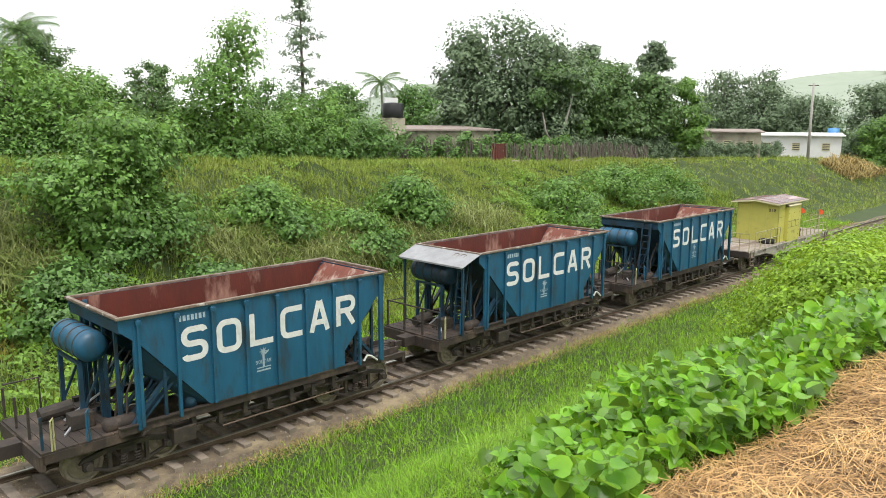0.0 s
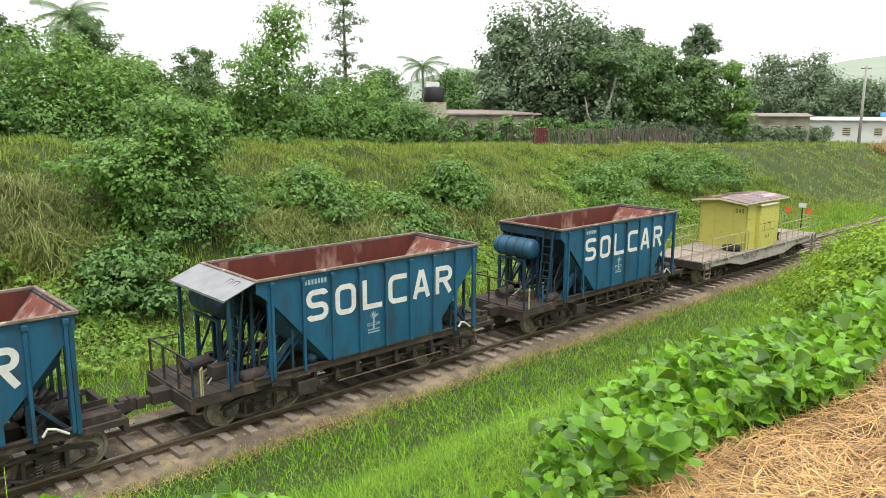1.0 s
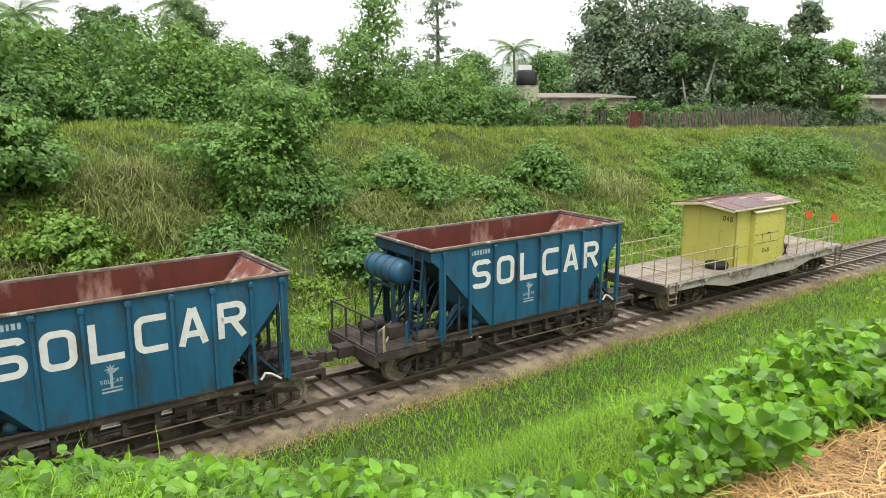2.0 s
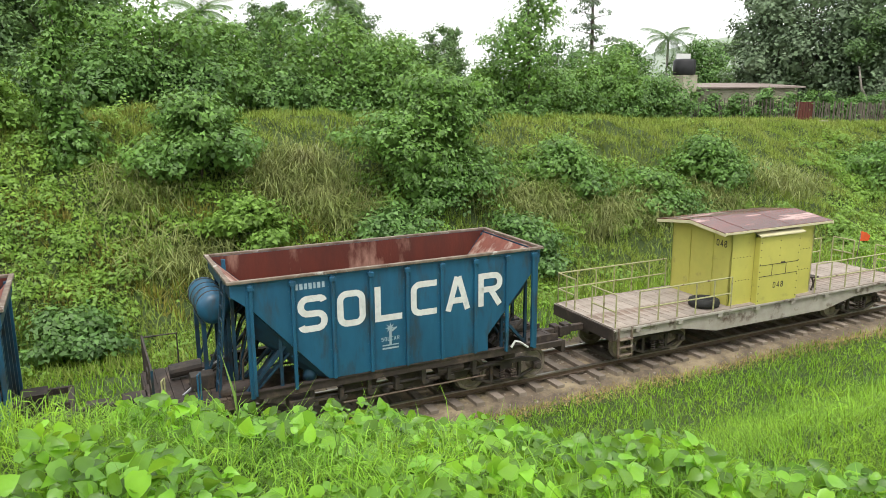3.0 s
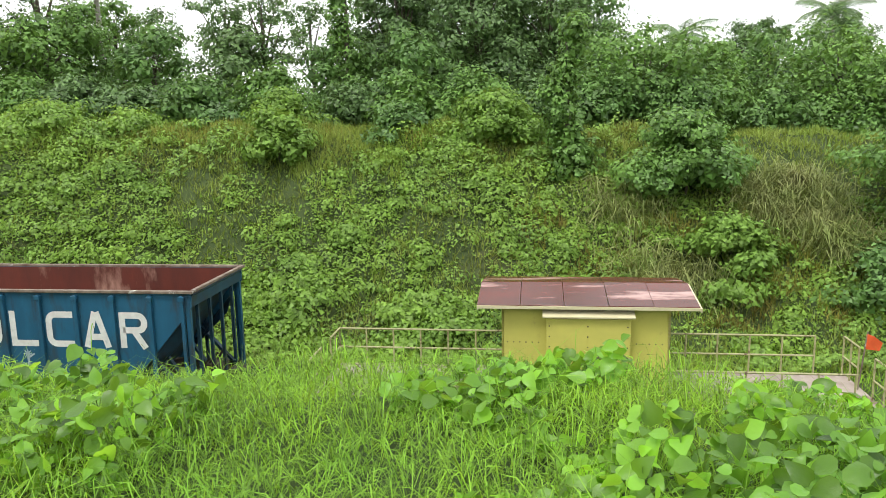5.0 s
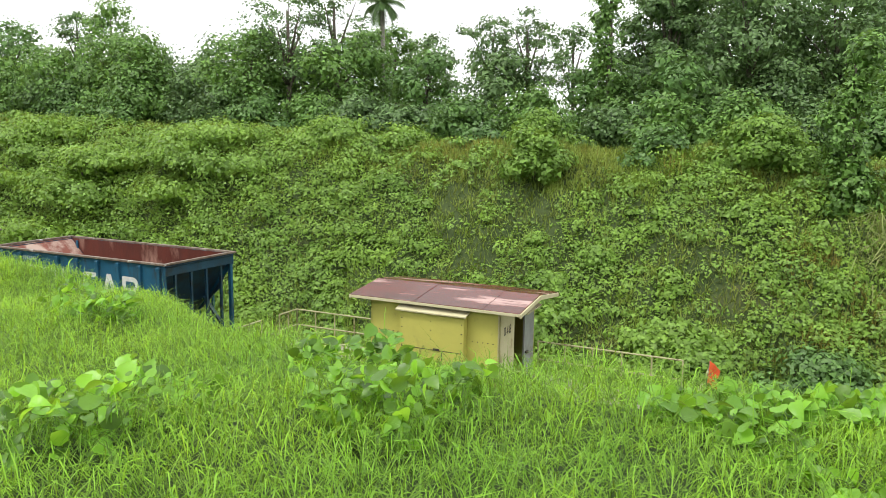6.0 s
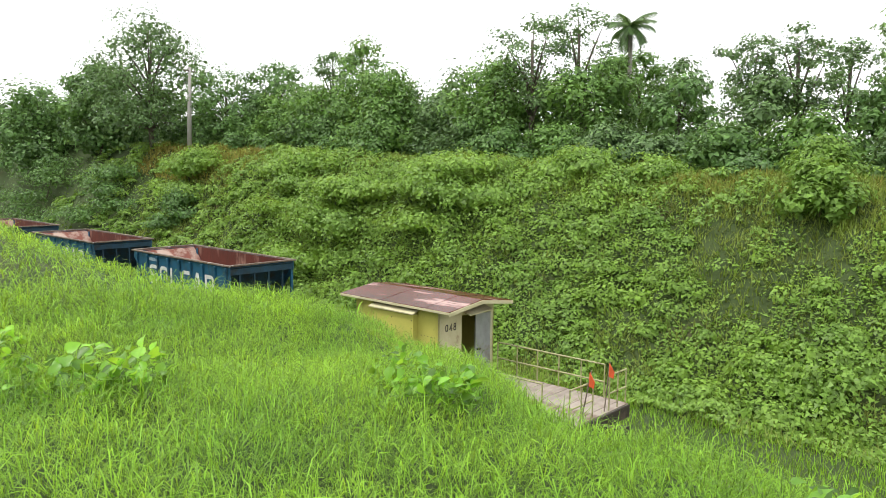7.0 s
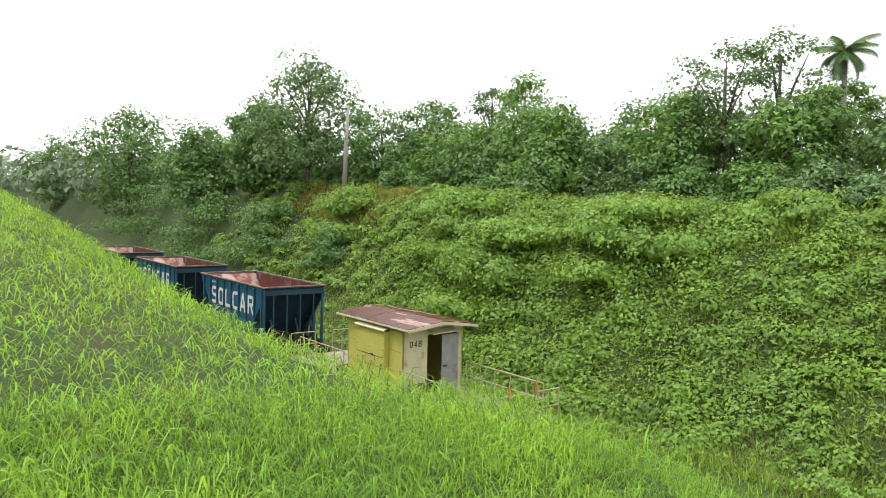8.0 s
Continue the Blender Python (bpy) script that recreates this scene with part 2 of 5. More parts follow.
def part(name, mesh, material, parent=None, label="", smooth=False, bevel=0.0):
    ob = new(name, mesh.data(name, material, smooth) if isinstance(mesh, Mesh) else mesh)
    if parent is not None:
        ob.parent = parent
    if label:
        ob["label"] = label
    if bevel:
        md = ob.modifiers.new("bevel", "BEVEL")
        md.width, md.segments, md.limit_method = bevel, 2, "ANGLE"
    return ob


def thing(name, label, category, group="", m=None):
    ob = tagged(new(name), label, category, group)
    ob.empty_display_size = 0.2
    if m is not None:
        ob.matrix_world = m
    return ob


def raw(name, verts, faces, material, parent=None, smooth=False):
    """A large mesh from arrays of places and of equal-sided faces."""
    me = bpy.data.meshes.new(name)
    nv, (nf, k) = len(verts), faces.shape
    me.vertices.add(nv)
    me.vertices.foreach_set("co", np.ascontiguousarray(verts, dtype=np.float32).ravel())
    me.loops.add(nf * k)
    me.loops.foreach_set("vertex_index", np.ascontiguousarray(faces, dtype=np.int32).ravel())
    me.polygons.add(nf)
    me.polygons.foreach_set("loop_start", np.arange(0, nf * k, k, dtype=np.int32))
    me.polygons.foreach_set("loop_total", np.full(nf, k, dtype=np.int32))
    if smooth:
        me.polygons.foreach_set("use_smooth", np.ones(nf, dtype=bool))
    me.update(calc_edges=True)
    me.materials.append(material)
    ob = new(name, me)
    if parent is not None:
        ob.parent = parent
    return ob


# ---- the lie of the land ----
BEND = -0.00018


def track_y(x):
    return BEND * x * x / 2


def crest_y(x):
    return np.interp(x, [-30, -16, -13, -10.4, -8.5, -6.5, -4, -2, 0, 4, 13, 30], [-12.0, -10.28, -9.18, -9.84, -11.66, -11.68, -11.8, -11.85, -12.0, -13.0, -13.0, -12.8])


def wob(x, y):
    return (0.5 * np.sin(0.31 * x + 0.8) * np.cos(0.27 * y) + 0.3 * np.sin(0.73 * x + 0.4 * y) + 0.2 * np.sin(1.3 * x - 0.9 * y + 2)
            + 0.15 * np.sin(2.3 * x + 1.7 * y))


def land(x, y):
    """Height of the ground: a railway cutting with a bank on both sides."""
    x, y = np.asarray(x, float), np.asarray(y, float)
    v = y - track_y(x)
    zf = np.interp(x, [-200, -130, -60, -30, 0, 20, 45, 90, 130, 200], [11, 10.4, 8.4, 7.3, 6.3, 5.6, 4.6, 3.6, 2.8, 2.5])
    foot = np.interp(x, [-60, 0, 30, 60, 100], [6.0, 6.5, 7.0, 7.0, 6.0])
    top = np.interp(x, [-60, -20, 0, 20, 45, 90], [15.0, 15.5, 17.0, 18.5, 20.0, 16.0])
    u = np.clip((v - foot) / (top - foot), 0, 1)
    s = u * u * (3 - 2 * u) * 0.55 + u * 0.45
    far = -0.25 + (zf + 0.25) * s + np.clip(v - top, 0, 200) * 0.012
    far = far + (wob(x, y) * 0.36 + 0.22 * np.sin(1.9 * x + 0.7 * y) * np.sin(1.5 * y - 0.4 * x) + 0.12 * np.sin(3.4 * x) * np.cos(2.9 * y + x)) * np.clip(v - foot, 0, 2) / 2 * np.interp(v, [18, 24], [1, .4])
    yc = crest_y(x)
    zc = np.interp(x, [-200, -60, -30, -24, -18, -14, -11.5, -9, -6.5, -4, -2.3, -1, 0, 0.7, 1.6, 2.2, 3, 4.4, 5.5, 7, 13, 30, 80], [11.0, 9.8, 7.14, 6.22, 5.42, 5.29, 4.82, 5.25, 5.3, 5.5, 5.55, 5.33, 5.04, 4.9, 4.67, 4.36, 4.05, 3.9, 4.15, 4.4, 3.85, 3.0, 2.8])
    zp = np.interp(x, [-200, -60, -20, -14, -9, -3, 0, 10, 30, 80], [12.0, 11.0, 7.08, 5.6, 5.65, 5.62, 5.75, 5.55, 4.8, 4.4])
    u = np.clip((-4.6 - v) / (-4.6 - yc), 0, 1)
    down = -0.3 + (zc + 0.3) * (u * 0.75 + 0.25 * u * u * (3 - 2 * u))
    q = np.clip((yc - v) / (yc + 16.5), 0, 1)
    near = np.where(v > yc, down, zc + (zp - zc) * (q * (2 - q) * 0.6 + q * 0.4)) + wob(x, y) * 0.08 * np.clip((-4.6 - v) / 2, 0, 1)
    mid = np.interp(np.abs(v), [0, 1.4, 2.2, 3.2, 4.6, 5], [-0.36, -0.36, -0.38, -0.42, -0.32, -0.3])
    return np.where(v > foot, far, np.where(v < -4.6, near, mid))


def grid_axis(fine0, fine1, step, lo, hi):
    a = list(np.arange(fine0, fine1 + 1e-6, step))
    d = step
    while a[-1] < hi:
        d *= 1.3
        a.append(min(a[-1] + d, hi))
    d = step
    while a[0] > lo:
        d *= 1.3
        a.insert(0, max(a[0] - d, lo))
    return np.array(a)


gx, gy = grid_axis(-60, 90, 0.6, -1500, 1500), grid_axis(-26, 26, 0.4, -1500, 1500)
GX, GY = np.meshgrid(gx, gy, indexing="ij")
GZ = land(np.clip(GX, -220, 260), np.clip(GY, -60, 120))
n0, n1 = len(gx), len(gy)
ids = np.arange(n0 * n1).reshape(n0, n1)
quads = np.stack([ids[:-1, :-1], ids[1:, :-1], ids[1:, 1:], ids[:-1, 1:]], -1).reshape(-1, 4)
tagged(raw("ground", np.stack([GX, GY, GZ], -1).reshape(-1, 3), quads, GROUND, smooth=True), "green grassy earth banks of a railway cutting", "ground", kind="structure")

# ---- track ----
track = tagged(new("railway_track"), "worn single railway track with steel rails on old sleepers", "railway track", kind="structure")
xs = np.arange(-160, 161, 2.0)
bedv, bedf = [], []
prof = [(-1.9, -0.4), (-1.38, -0.262), (1.45, -0.262), (2.2, -0.4)]
for i, x in enumerate(xs):
    for yy, zz in prof:
        bedv.append((x, track_y(x) + yy + 0.12 * math.sin(x * 0.9 + yy), zz + 0.02))
for i in range(len(xs) - 1):
    for k in range(3):
        a = i * 4 + k
        bedf.append((a, a + 4, a + 5, a + 1))
tagged(raw("track_bed", np.array(bedv), np.array(bedf), SOIL, smooth=True), "brown earth and gravel track bed with dry grass", "track bed", kind="structure")
for side in (-0.7525, 0.7525):
    foot_m, head_m = Mesh(), Mesh()
    for a, b in zip(xs[:-1], xs[1:]):
        pa, pb = (a, track_y(a) + side, 0), (b, track_y(b) + side, 0)
        for dz, w, h, tgt in ((-0.135, 0.13, 0.02, foot_m), (-0.08, 0.02, 0.1, foot_m), (-0.018, 0.07, 0.036, head_m)):
            tgt.bar((pa[0], pa[1], dz), (pb[0], pb[1], dz), w, h)
    rail = part("rail", foot_m, RAILSTEEL, track, "rust-brown steel rail")
    part("rail_head", head_m, RAILTOP, rail, "polished rail head")
sl = Mesh().box((0, 0, 0), (0.22, 2.6, 0.17)).data("sleeper", SLEEPER)
x = -70.0
while x < 100:
    ob = part("sleeper", sl, None, track)
    ob.matrix_basis = pose(x + random.uniform(-0.05, 0.05), track_y(x) + random.uniform(-0.06, 0.06), -0.225 + random.uniform(-0.02, 0.012), 0, 0, random.uniform(-2, 2))
    x += 0.62

# ---- the train ----


def ribbon(pts, w, closed=False):
    """Outline strips of a stroke of width w along points in a plane."""
    pts = [Vector((p[0], p[1])) for p in pts]
    n = len(pts)
    lo, hi = [], []
    for i, p in enumerate(pts):
        a = pts[i - 1] if (i > 0 or closed) else None
        b = pts[(i + 1) % n] if (i < n - 1 or closed) else None
        d1 = (p - a).normalized() if a is not None else (b - p).normalized()
        d2 = (b - p).normalized() if b is not None else d1
        t = (d1 + d2).normalized()
        nrm = Vector((-t.y, t.x))
        k = w / 2 / max(0.5, nrm.dot(Vector((-d1.y, d1.x))))
        lo.append(p - nrm * k)
        hi.append(p + nrm * k)
    out = []
    for i in range(n if closed else n - 1):
        j = (i + 1) % n
        out.append((lo[i], lo[j], hi[j], hi[i]))
    return out


def arc_pts(cx, cy, r, a0, a1, n=5):
    return [(cx + r * math.cos(radians(a0 + (a1 - a0) * i / n)), cy + r * math.sin(radians(a0 + (a1 - a0) * i / n))) for i in range(n + 1)]


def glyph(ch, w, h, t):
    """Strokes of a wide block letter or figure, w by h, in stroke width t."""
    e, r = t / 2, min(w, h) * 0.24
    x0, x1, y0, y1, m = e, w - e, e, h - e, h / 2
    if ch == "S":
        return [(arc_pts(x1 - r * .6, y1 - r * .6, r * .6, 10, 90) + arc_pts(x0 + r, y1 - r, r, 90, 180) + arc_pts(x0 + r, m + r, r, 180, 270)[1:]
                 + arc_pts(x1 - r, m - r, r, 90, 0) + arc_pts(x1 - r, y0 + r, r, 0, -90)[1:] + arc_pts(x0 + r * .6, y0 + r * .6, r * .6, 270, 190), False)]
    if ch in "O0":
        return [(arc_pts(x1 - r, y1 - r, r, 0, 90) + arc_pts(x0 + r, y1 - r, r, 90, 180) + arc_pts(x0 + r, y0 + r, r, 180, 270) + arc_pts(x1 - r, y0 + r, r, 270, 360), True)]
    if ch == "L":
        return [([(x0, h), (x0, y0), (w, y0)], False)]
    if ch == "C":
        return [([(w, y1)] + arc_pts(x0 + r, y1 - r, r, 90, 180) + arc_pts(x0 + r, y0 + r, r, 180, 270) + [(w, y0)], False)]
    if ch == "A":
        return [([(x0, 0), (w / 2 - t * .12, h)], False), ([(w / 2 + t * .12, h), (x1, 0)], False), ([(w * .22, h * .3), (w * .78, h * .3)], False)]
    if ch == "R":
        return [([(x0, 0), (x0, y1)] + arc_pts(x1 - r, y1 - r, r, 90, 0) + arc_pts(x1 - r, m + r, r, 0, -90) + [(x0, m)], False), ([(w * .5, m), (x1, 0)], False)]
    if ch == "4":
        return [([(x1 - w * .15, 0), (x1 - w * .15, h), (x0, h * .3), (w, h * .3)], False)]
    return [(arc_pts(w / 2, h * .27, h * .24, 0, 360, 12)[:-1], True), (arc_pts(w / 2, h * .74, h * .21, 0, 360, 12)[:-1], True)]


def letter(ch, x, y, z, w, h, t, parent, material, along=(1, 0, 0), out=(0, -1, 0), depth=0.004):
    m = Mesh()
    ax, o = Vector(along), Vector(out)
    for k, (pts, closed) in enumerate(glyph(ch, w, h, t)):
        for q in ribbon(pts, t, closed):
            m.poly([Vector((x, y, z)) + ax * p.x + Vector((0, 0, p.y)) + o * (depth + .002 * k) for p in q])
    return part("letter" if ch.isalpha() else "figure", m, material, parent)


WHEELSETS = []


def bogie(parent, bx, deep=0.0):
    b = Mesh()
    for s in (-1, 1):
        y = s * 1.0
        b.prism([(bx - 1.08, y - .05, .5), (bx - .98, y - .05, .6), (bx - .5, y - .05, .72), (bx + .5, y - .05, .72), (bx + .98, y - .05, .6), (bx + 1.08, y - .05, .5),
                 (bx + .98, y - .05, .47), (bx + .5, y - .05, .6), (bx - .5, y - .05, .6), (bx - .98, y - .05, .47)], (0, .1, 0))
        b.prism([(bx - 1.0, y - .05, .42), (bx - .42, y - .05, .22), (bx + .42, y - .05, .22), (bx + 1.0, y - .05, .42), (bx + .92, y - .05, .34), (bx + .38, y - .05, .13), (bx - .38, y - .05, .13), (bx - .92, y - .05, .34)], (0, .1, 0))
        b.bar((bx - .42, y, .2), (bx - .42, y, .66), .09).bar((bx + .42, y, .2), (bx + .42, y, .66), .09)
        for k in (-.9, .9):
            b.box((bx + k, y + s * .06, .44), (.22, .12, .2))
            b.tube([(bx + k, y + s * .1, .44), (bx + k, y + s * .2, .44)], .09, 10)
    b.box((bx, 0, .58), (.36, 2.1, .22)).box((bx, 0, .74), (.5, .6, .12))
    bg = part("bogie", b, BLACK, parent, "grimy black two-axle bogie", bevel=0.015)
    for s in (-1, 1):
        for k in (-.16, .16):
            sp = Mesh()
            sp.tube([(bx + k + .07 * math.cos(a), s * 1.12 + .07 * math.sin(a), .24 + .26 * a / 25.1) for a in np.linspace(0, 25.1, 33)], .018, 5)
            part("spring", sp, BROWN, bg, smooth=True)
    for k in (-.9, .9):
        w = Mesh()
        w.tube([(0, -.95, 0), (0, .95, 0)], .075, 10)
        for s in (-1, 1):
            w.lathe((0, s * .7525, 0), [(p[0], p[1] * s) for p in ((.1, .1), (.13, .08), (.16, .03), (.34, .02), (.36, .07), (.425, .07), (.43, -.05), (.46, -.055), (.46, -.085), (.37, -.085), (.34, -.03), (.14, -.05), (.1, -.08))], "Y", 28)
            for a in range(5):
                an = a * 2 * math.pi / 5
                w.box((math.cos(an) * .25, s * .78, math.sin(an) * .25), (.05, .03, .05))
        ws = part("wheelset", w, WHEEL, bg, "worn steel wheels on an axle")
        ws.location = (bx + k, 0, .43)
        WHEELSETS.append((ws, bx + k))
    return bg


def coupler(parent, x, d):
    m = Mesh()
    m.box((x + d * .25, 0, .86), (.6, .16, .18)).box((x + d * .58, .06, .86), (.22, .3, .3)).box((x + d * .7, -.12, .86), (.2, .1, .26))
    m.tube([(x, .35, .8), (x + d * .25, .38, .62), (x + d * .5, .33, .5), (x + d * .75, .3, .62)], .03, 6)
    part("coupler", m, BROWN, parent, "rusty knuckle coupler with air hose", bevel=0.02)


SERIAL_W = (0.05, 0.07, 0.06, 0.07, 0.05, 0.07, 0.06)


def hopper_wagon(centre, canopy, ladder, label):
    h = thing("hopper_wagon", label, "hopper wagon", "hopper wagons of the train", pose(centre, 0, 0))
    L, W, TOP = 3.75, 1.42, 3.62
    ribs = [-3.35 + .88 * i for i in range(8)] + [3.55]
    for s, nm in ((-1, "near"), (1, "off")):
        y = s * W
        sheet = Mesh()
        sheet.prism([(-L, y, TOP), (-L, y, 3.35), (-3.3, y, 2.98), (-1.72, y, 1.22), (2.3, y, 1.22), (2.3, y, 1.62), (3.5, y, 3.0), (L, y, 3.3), (L, y, TOP)], (0, -s * .03, 0))
        side = part("side_sheet", sheet, BLUE, h, "blue painted riveted steel side")
        # folded sheets below the diagonal, in the blue darkened for shade
        part("inset_sheet", Mesh().prism([(-3.3, y - s * .05, 2.95), (-1.74, y - s * .05, 1.24), (-2.05, y - s * .3, 1.24), (-2.5, y - s * .42, 1.75), (-3.3, y - s * .3, 2.35)], (0, -s * .03, 0)), BLUE_DARK, h, "inward-folded hopper sheet, shade painted into its dark blue")
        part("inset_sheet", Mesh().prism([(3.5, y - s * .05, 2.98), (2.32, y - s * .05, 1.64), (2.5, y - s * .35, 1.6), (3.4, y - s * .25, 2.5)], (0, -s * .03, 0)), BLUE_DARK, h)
        inner = Mesh()
        inner.poly([(-L + .05, y - s * .045, TOP), (L - .05, y - s * .045, TOP), (1.9, y - s * .045, 1.3), (-1.3, y - s * .045, 1.3)])
        part("side_lining", inner, RUST, h, "rust-red inner lining with pale scale")
        for i, rx in enumerate(ribs):
            full = i in (0, 1, 7, 8)
            z0 = 1.12 if full else 1.22
            rb = Mesh()
            rb.box((rx, y + s * .035, (TOP - .05 + z0) / 2), (.075, .075, TOP - .05 - z0))
            rb.box((rx, y + s * .05, TOP - .12), (.13, .1, .1))
            part("rib", rb, BLUE, side, bevel=0.008)
        riv = Mesh()
        for rx in ribs:
            for k in range(9):
                zz = 1.4 + k * .24
                if rx in (ribs[0], ribs[8]) and zz < 2.9:
                    continue
                for dx in (-.065, .065):
                    riv.box((rx + dx, y + s * .006, zz), (.022, .016, .022))
        part("rivets", riv, BLUE, side)["kind"] = "stuff"
        sill = Mesh().box((-.1, s * 1.33, 1.1), (7.5, .12, .2)).box((-.1, s * 1.39, 1.19), (7.5, .06, .03))
        part("side_sill", sill, BROWN, h, "dark dusty side sill")
        lip = Mesh().box((0, s * (W + .025), TOP + .03), (2 * L + .14, .1, .065))
        part("rim", lip, RIM, h, "worn pale rim", bevel=0.012)
    for e in (-1, 1):
        part("rim", Mesh().box((e * (L + .02), 0, TOP + .035), (.1, 2 * W - .06, .065)), RIM, h, bevel=0.012)
        xo, zo, xi, zi = e * L, TOP, e * 1.3 if e < 0 else 1.9, 1.3
        # end slopes, posts and braces use the same shade-darkened blue
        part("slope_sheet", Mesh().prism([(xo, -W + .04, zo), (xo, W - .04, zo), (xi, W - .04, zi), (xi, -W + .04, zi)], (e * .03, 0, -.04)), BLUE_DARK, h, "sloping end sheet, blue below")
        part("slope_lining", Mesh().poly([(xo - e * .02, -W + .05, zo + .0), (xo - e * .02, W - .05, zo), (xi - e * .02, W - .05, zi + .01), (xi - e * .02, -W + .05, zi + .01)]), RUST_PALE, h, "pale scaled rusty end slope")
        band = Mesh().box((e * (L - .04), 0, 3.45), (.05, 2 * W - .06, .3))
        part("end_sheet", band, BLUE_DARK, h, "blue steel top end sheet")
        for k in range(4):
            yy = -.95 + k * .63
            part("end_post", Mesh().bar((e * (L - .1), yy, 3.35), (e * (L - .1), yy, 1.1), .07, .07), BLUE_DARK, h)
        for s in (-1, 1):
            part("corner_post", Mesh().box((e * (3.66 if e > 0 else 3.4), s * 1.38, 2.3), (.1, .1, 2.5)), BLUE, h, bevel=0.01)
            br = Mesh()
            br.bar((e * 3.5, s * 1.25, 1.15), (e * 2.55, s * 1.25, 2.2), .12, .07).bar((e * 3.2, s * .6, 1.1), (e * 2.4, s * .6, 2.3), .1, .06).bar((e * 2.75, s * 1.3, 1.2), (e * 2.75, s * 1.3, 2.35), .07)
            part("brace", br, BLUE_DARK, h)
    # discharge hoppers and gates under the body
    chute = Mesh()
    for cx in (-.9, .35, 1.6):
        chute.prism([(cx - .55, -1.1, 1.25), (cx + .55, -1.1, 1.25), (cx + .3, -1.1, .5), (cx - .3, -1.1, .5)], (0, 2.2, 0))
    part("discharge_chute", chute, BLACK, h, "sooty black discharge chutes")
    for yy, zz, x2 in ((-1.22, .74, 2.6), (-1.34, .55, 2.3), (1.22, .74, 2.6)):
        part("gate_rod", Mesh().tube([(-2.6 if zz > .6 else -1.4, yy, zz), (x2, yy, zz)], .035 if zz > .6 else .022, 8), RAILSTEEL if zz < .6 else BLACK, h, "long door-operating rod")
    for k in range(7):
        part("gate_lever", Mesh().box((-2.1 + k * .68, -1.25, .82 - .06 * (k % 2)), (.1, .16, .3)).box((-2.05 + k * .68, -1.3, .66), (.16, .05, .1)), BLACK, h)
    part("gate_motor", Mesh().box((-2.35, -1.15, .62), (.55, .4, .38)), BLACK, h, bevel=0.02)
    part("gate_motor", Mesh().tube([(1.0, -1.2, .86), (1.7, -1.2, .86)], .12, 10), BROWN, h)
    ufr = part("centre_sill", Mesh().box((-.62, 0, .9), (10.6, .42, .3)), BROWN, h, "dusty brown steel centre sill", bevel=0.012)
    for s in (-1, 1):
        part("platform_sill", Mesh().box((-4.4, s * 1.25, .95), (2.0, .1, .2)), BROWN, h)
        part("platform_sill", Mesh().box((4.2, s * 1.2, .98), (1.0, .09, .14)), BROWN, h)
    for bx2, bw2, bz2 in ((-5.4, 2.6, .34), (4.66, 2.5, .3)):
        part("end_beam", Mesh().box((bx2, 0, .88), (.12, bw2, bz2)), BROWN, h, bevel=0.012)
    for bx2 in (-3.5, 3.0):
        part("bolster", Mesh().box((bx2, 0, .95), (.3, 2.6, .2)), BROWN, h)
    plat = part("platform", Mesh().box((-4.5, 0, 1.045), (1.85, 2.5, .02)), BROWN, h, "worn end platform")
    for k in range(7):
        part("board", Mesh().box((-5.3 + k * .25, 0, 1.078), (.235, 2.56, .045)), BROWN, plat)
    tray = Mesh().box((4.2, -.55, 1.0), (.9, .9, .04)).box((4.2, -1.0, 1.08), (.9, .04, .2)).box((4.2, -.1, 1.08), (.9, .04, .2)).box((3.98, .5, 1.15), (.5, .5, .3))
    part("end_tray", tray, BROWN, h, "rusty shallow tray at the end sill")
    for yy in (-1.22, -.45, .4, 1.22):
        part("rail_post", Mesh().box((-5.36, yy, 1.5), (.05, .05, .95 if ladder else .7)), BLACK if yy > -1 else BLUE_DARK, h)
    if ladder:
        part("platform_rail", Mesh().bar((-5.36, -1.22, 1.96), (-5.36, 1.22, 1.96), .04), BLACK, h, "thin platform guard rail")
        part("platform_rail", Mesh().bar((-5.36, .4, 1.5), (-5.36, -1.22, 1.5), .03), BLACK, h)
    part("side_rail", Mesh().tube([(-5.36, 1.22, 1.93), (-4.6, 1.22, 1.93), (-4.6, 1.22, 1.1)], .022, 6), BLACK, h)
    for xx in (-5.2, -4.5):
        g = Mesh().tube([(xx, -1.3, 1.1), (xx, -1.3, 1.75), (xx + .06, -1.27, 1.8), (xx + .06, -1.27, 1.1)], .02, 6)
        part("grab_iron", g, RAILPAINT if xx < -5 else BLUE, h, "bent grab iron")
    # air tank on its stand
    tk = Mesh().lathe((-3.92, .45, 2.85), [(.02, -.92), (.2, -.9), (.32, -.84), (.36, -.74), (.36, .74), (.32, .84), (.2, .9), (.02, .92)], "Y", 28)
    tank = part("air_tank", tk, BLUE_DARK if canopy else BLUE, h, "blue cylindrical air reservoir", smooth=True)
    for yy in (-.3, .1, .5, .9):
        part("strap", Mesh().lathe((-3.92, .45 + yy - .3, 2.85), [(.362, -.02), (.372, -.015), (.372, .015), (.362, .02)], "Y", 28), BLACK, tank)
    for yy in (-.15, 1.05):
        for xx in (-4.15, -3.7):
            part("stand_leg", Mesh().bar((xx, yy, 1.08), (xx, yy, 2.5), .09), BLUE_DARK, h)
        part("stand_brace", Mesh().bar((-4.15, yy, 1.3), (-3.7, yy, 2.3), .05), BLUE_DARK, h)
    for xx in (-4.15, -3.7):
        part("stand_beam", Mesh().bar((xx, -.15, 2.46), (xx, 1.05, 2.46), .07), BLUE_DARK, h)
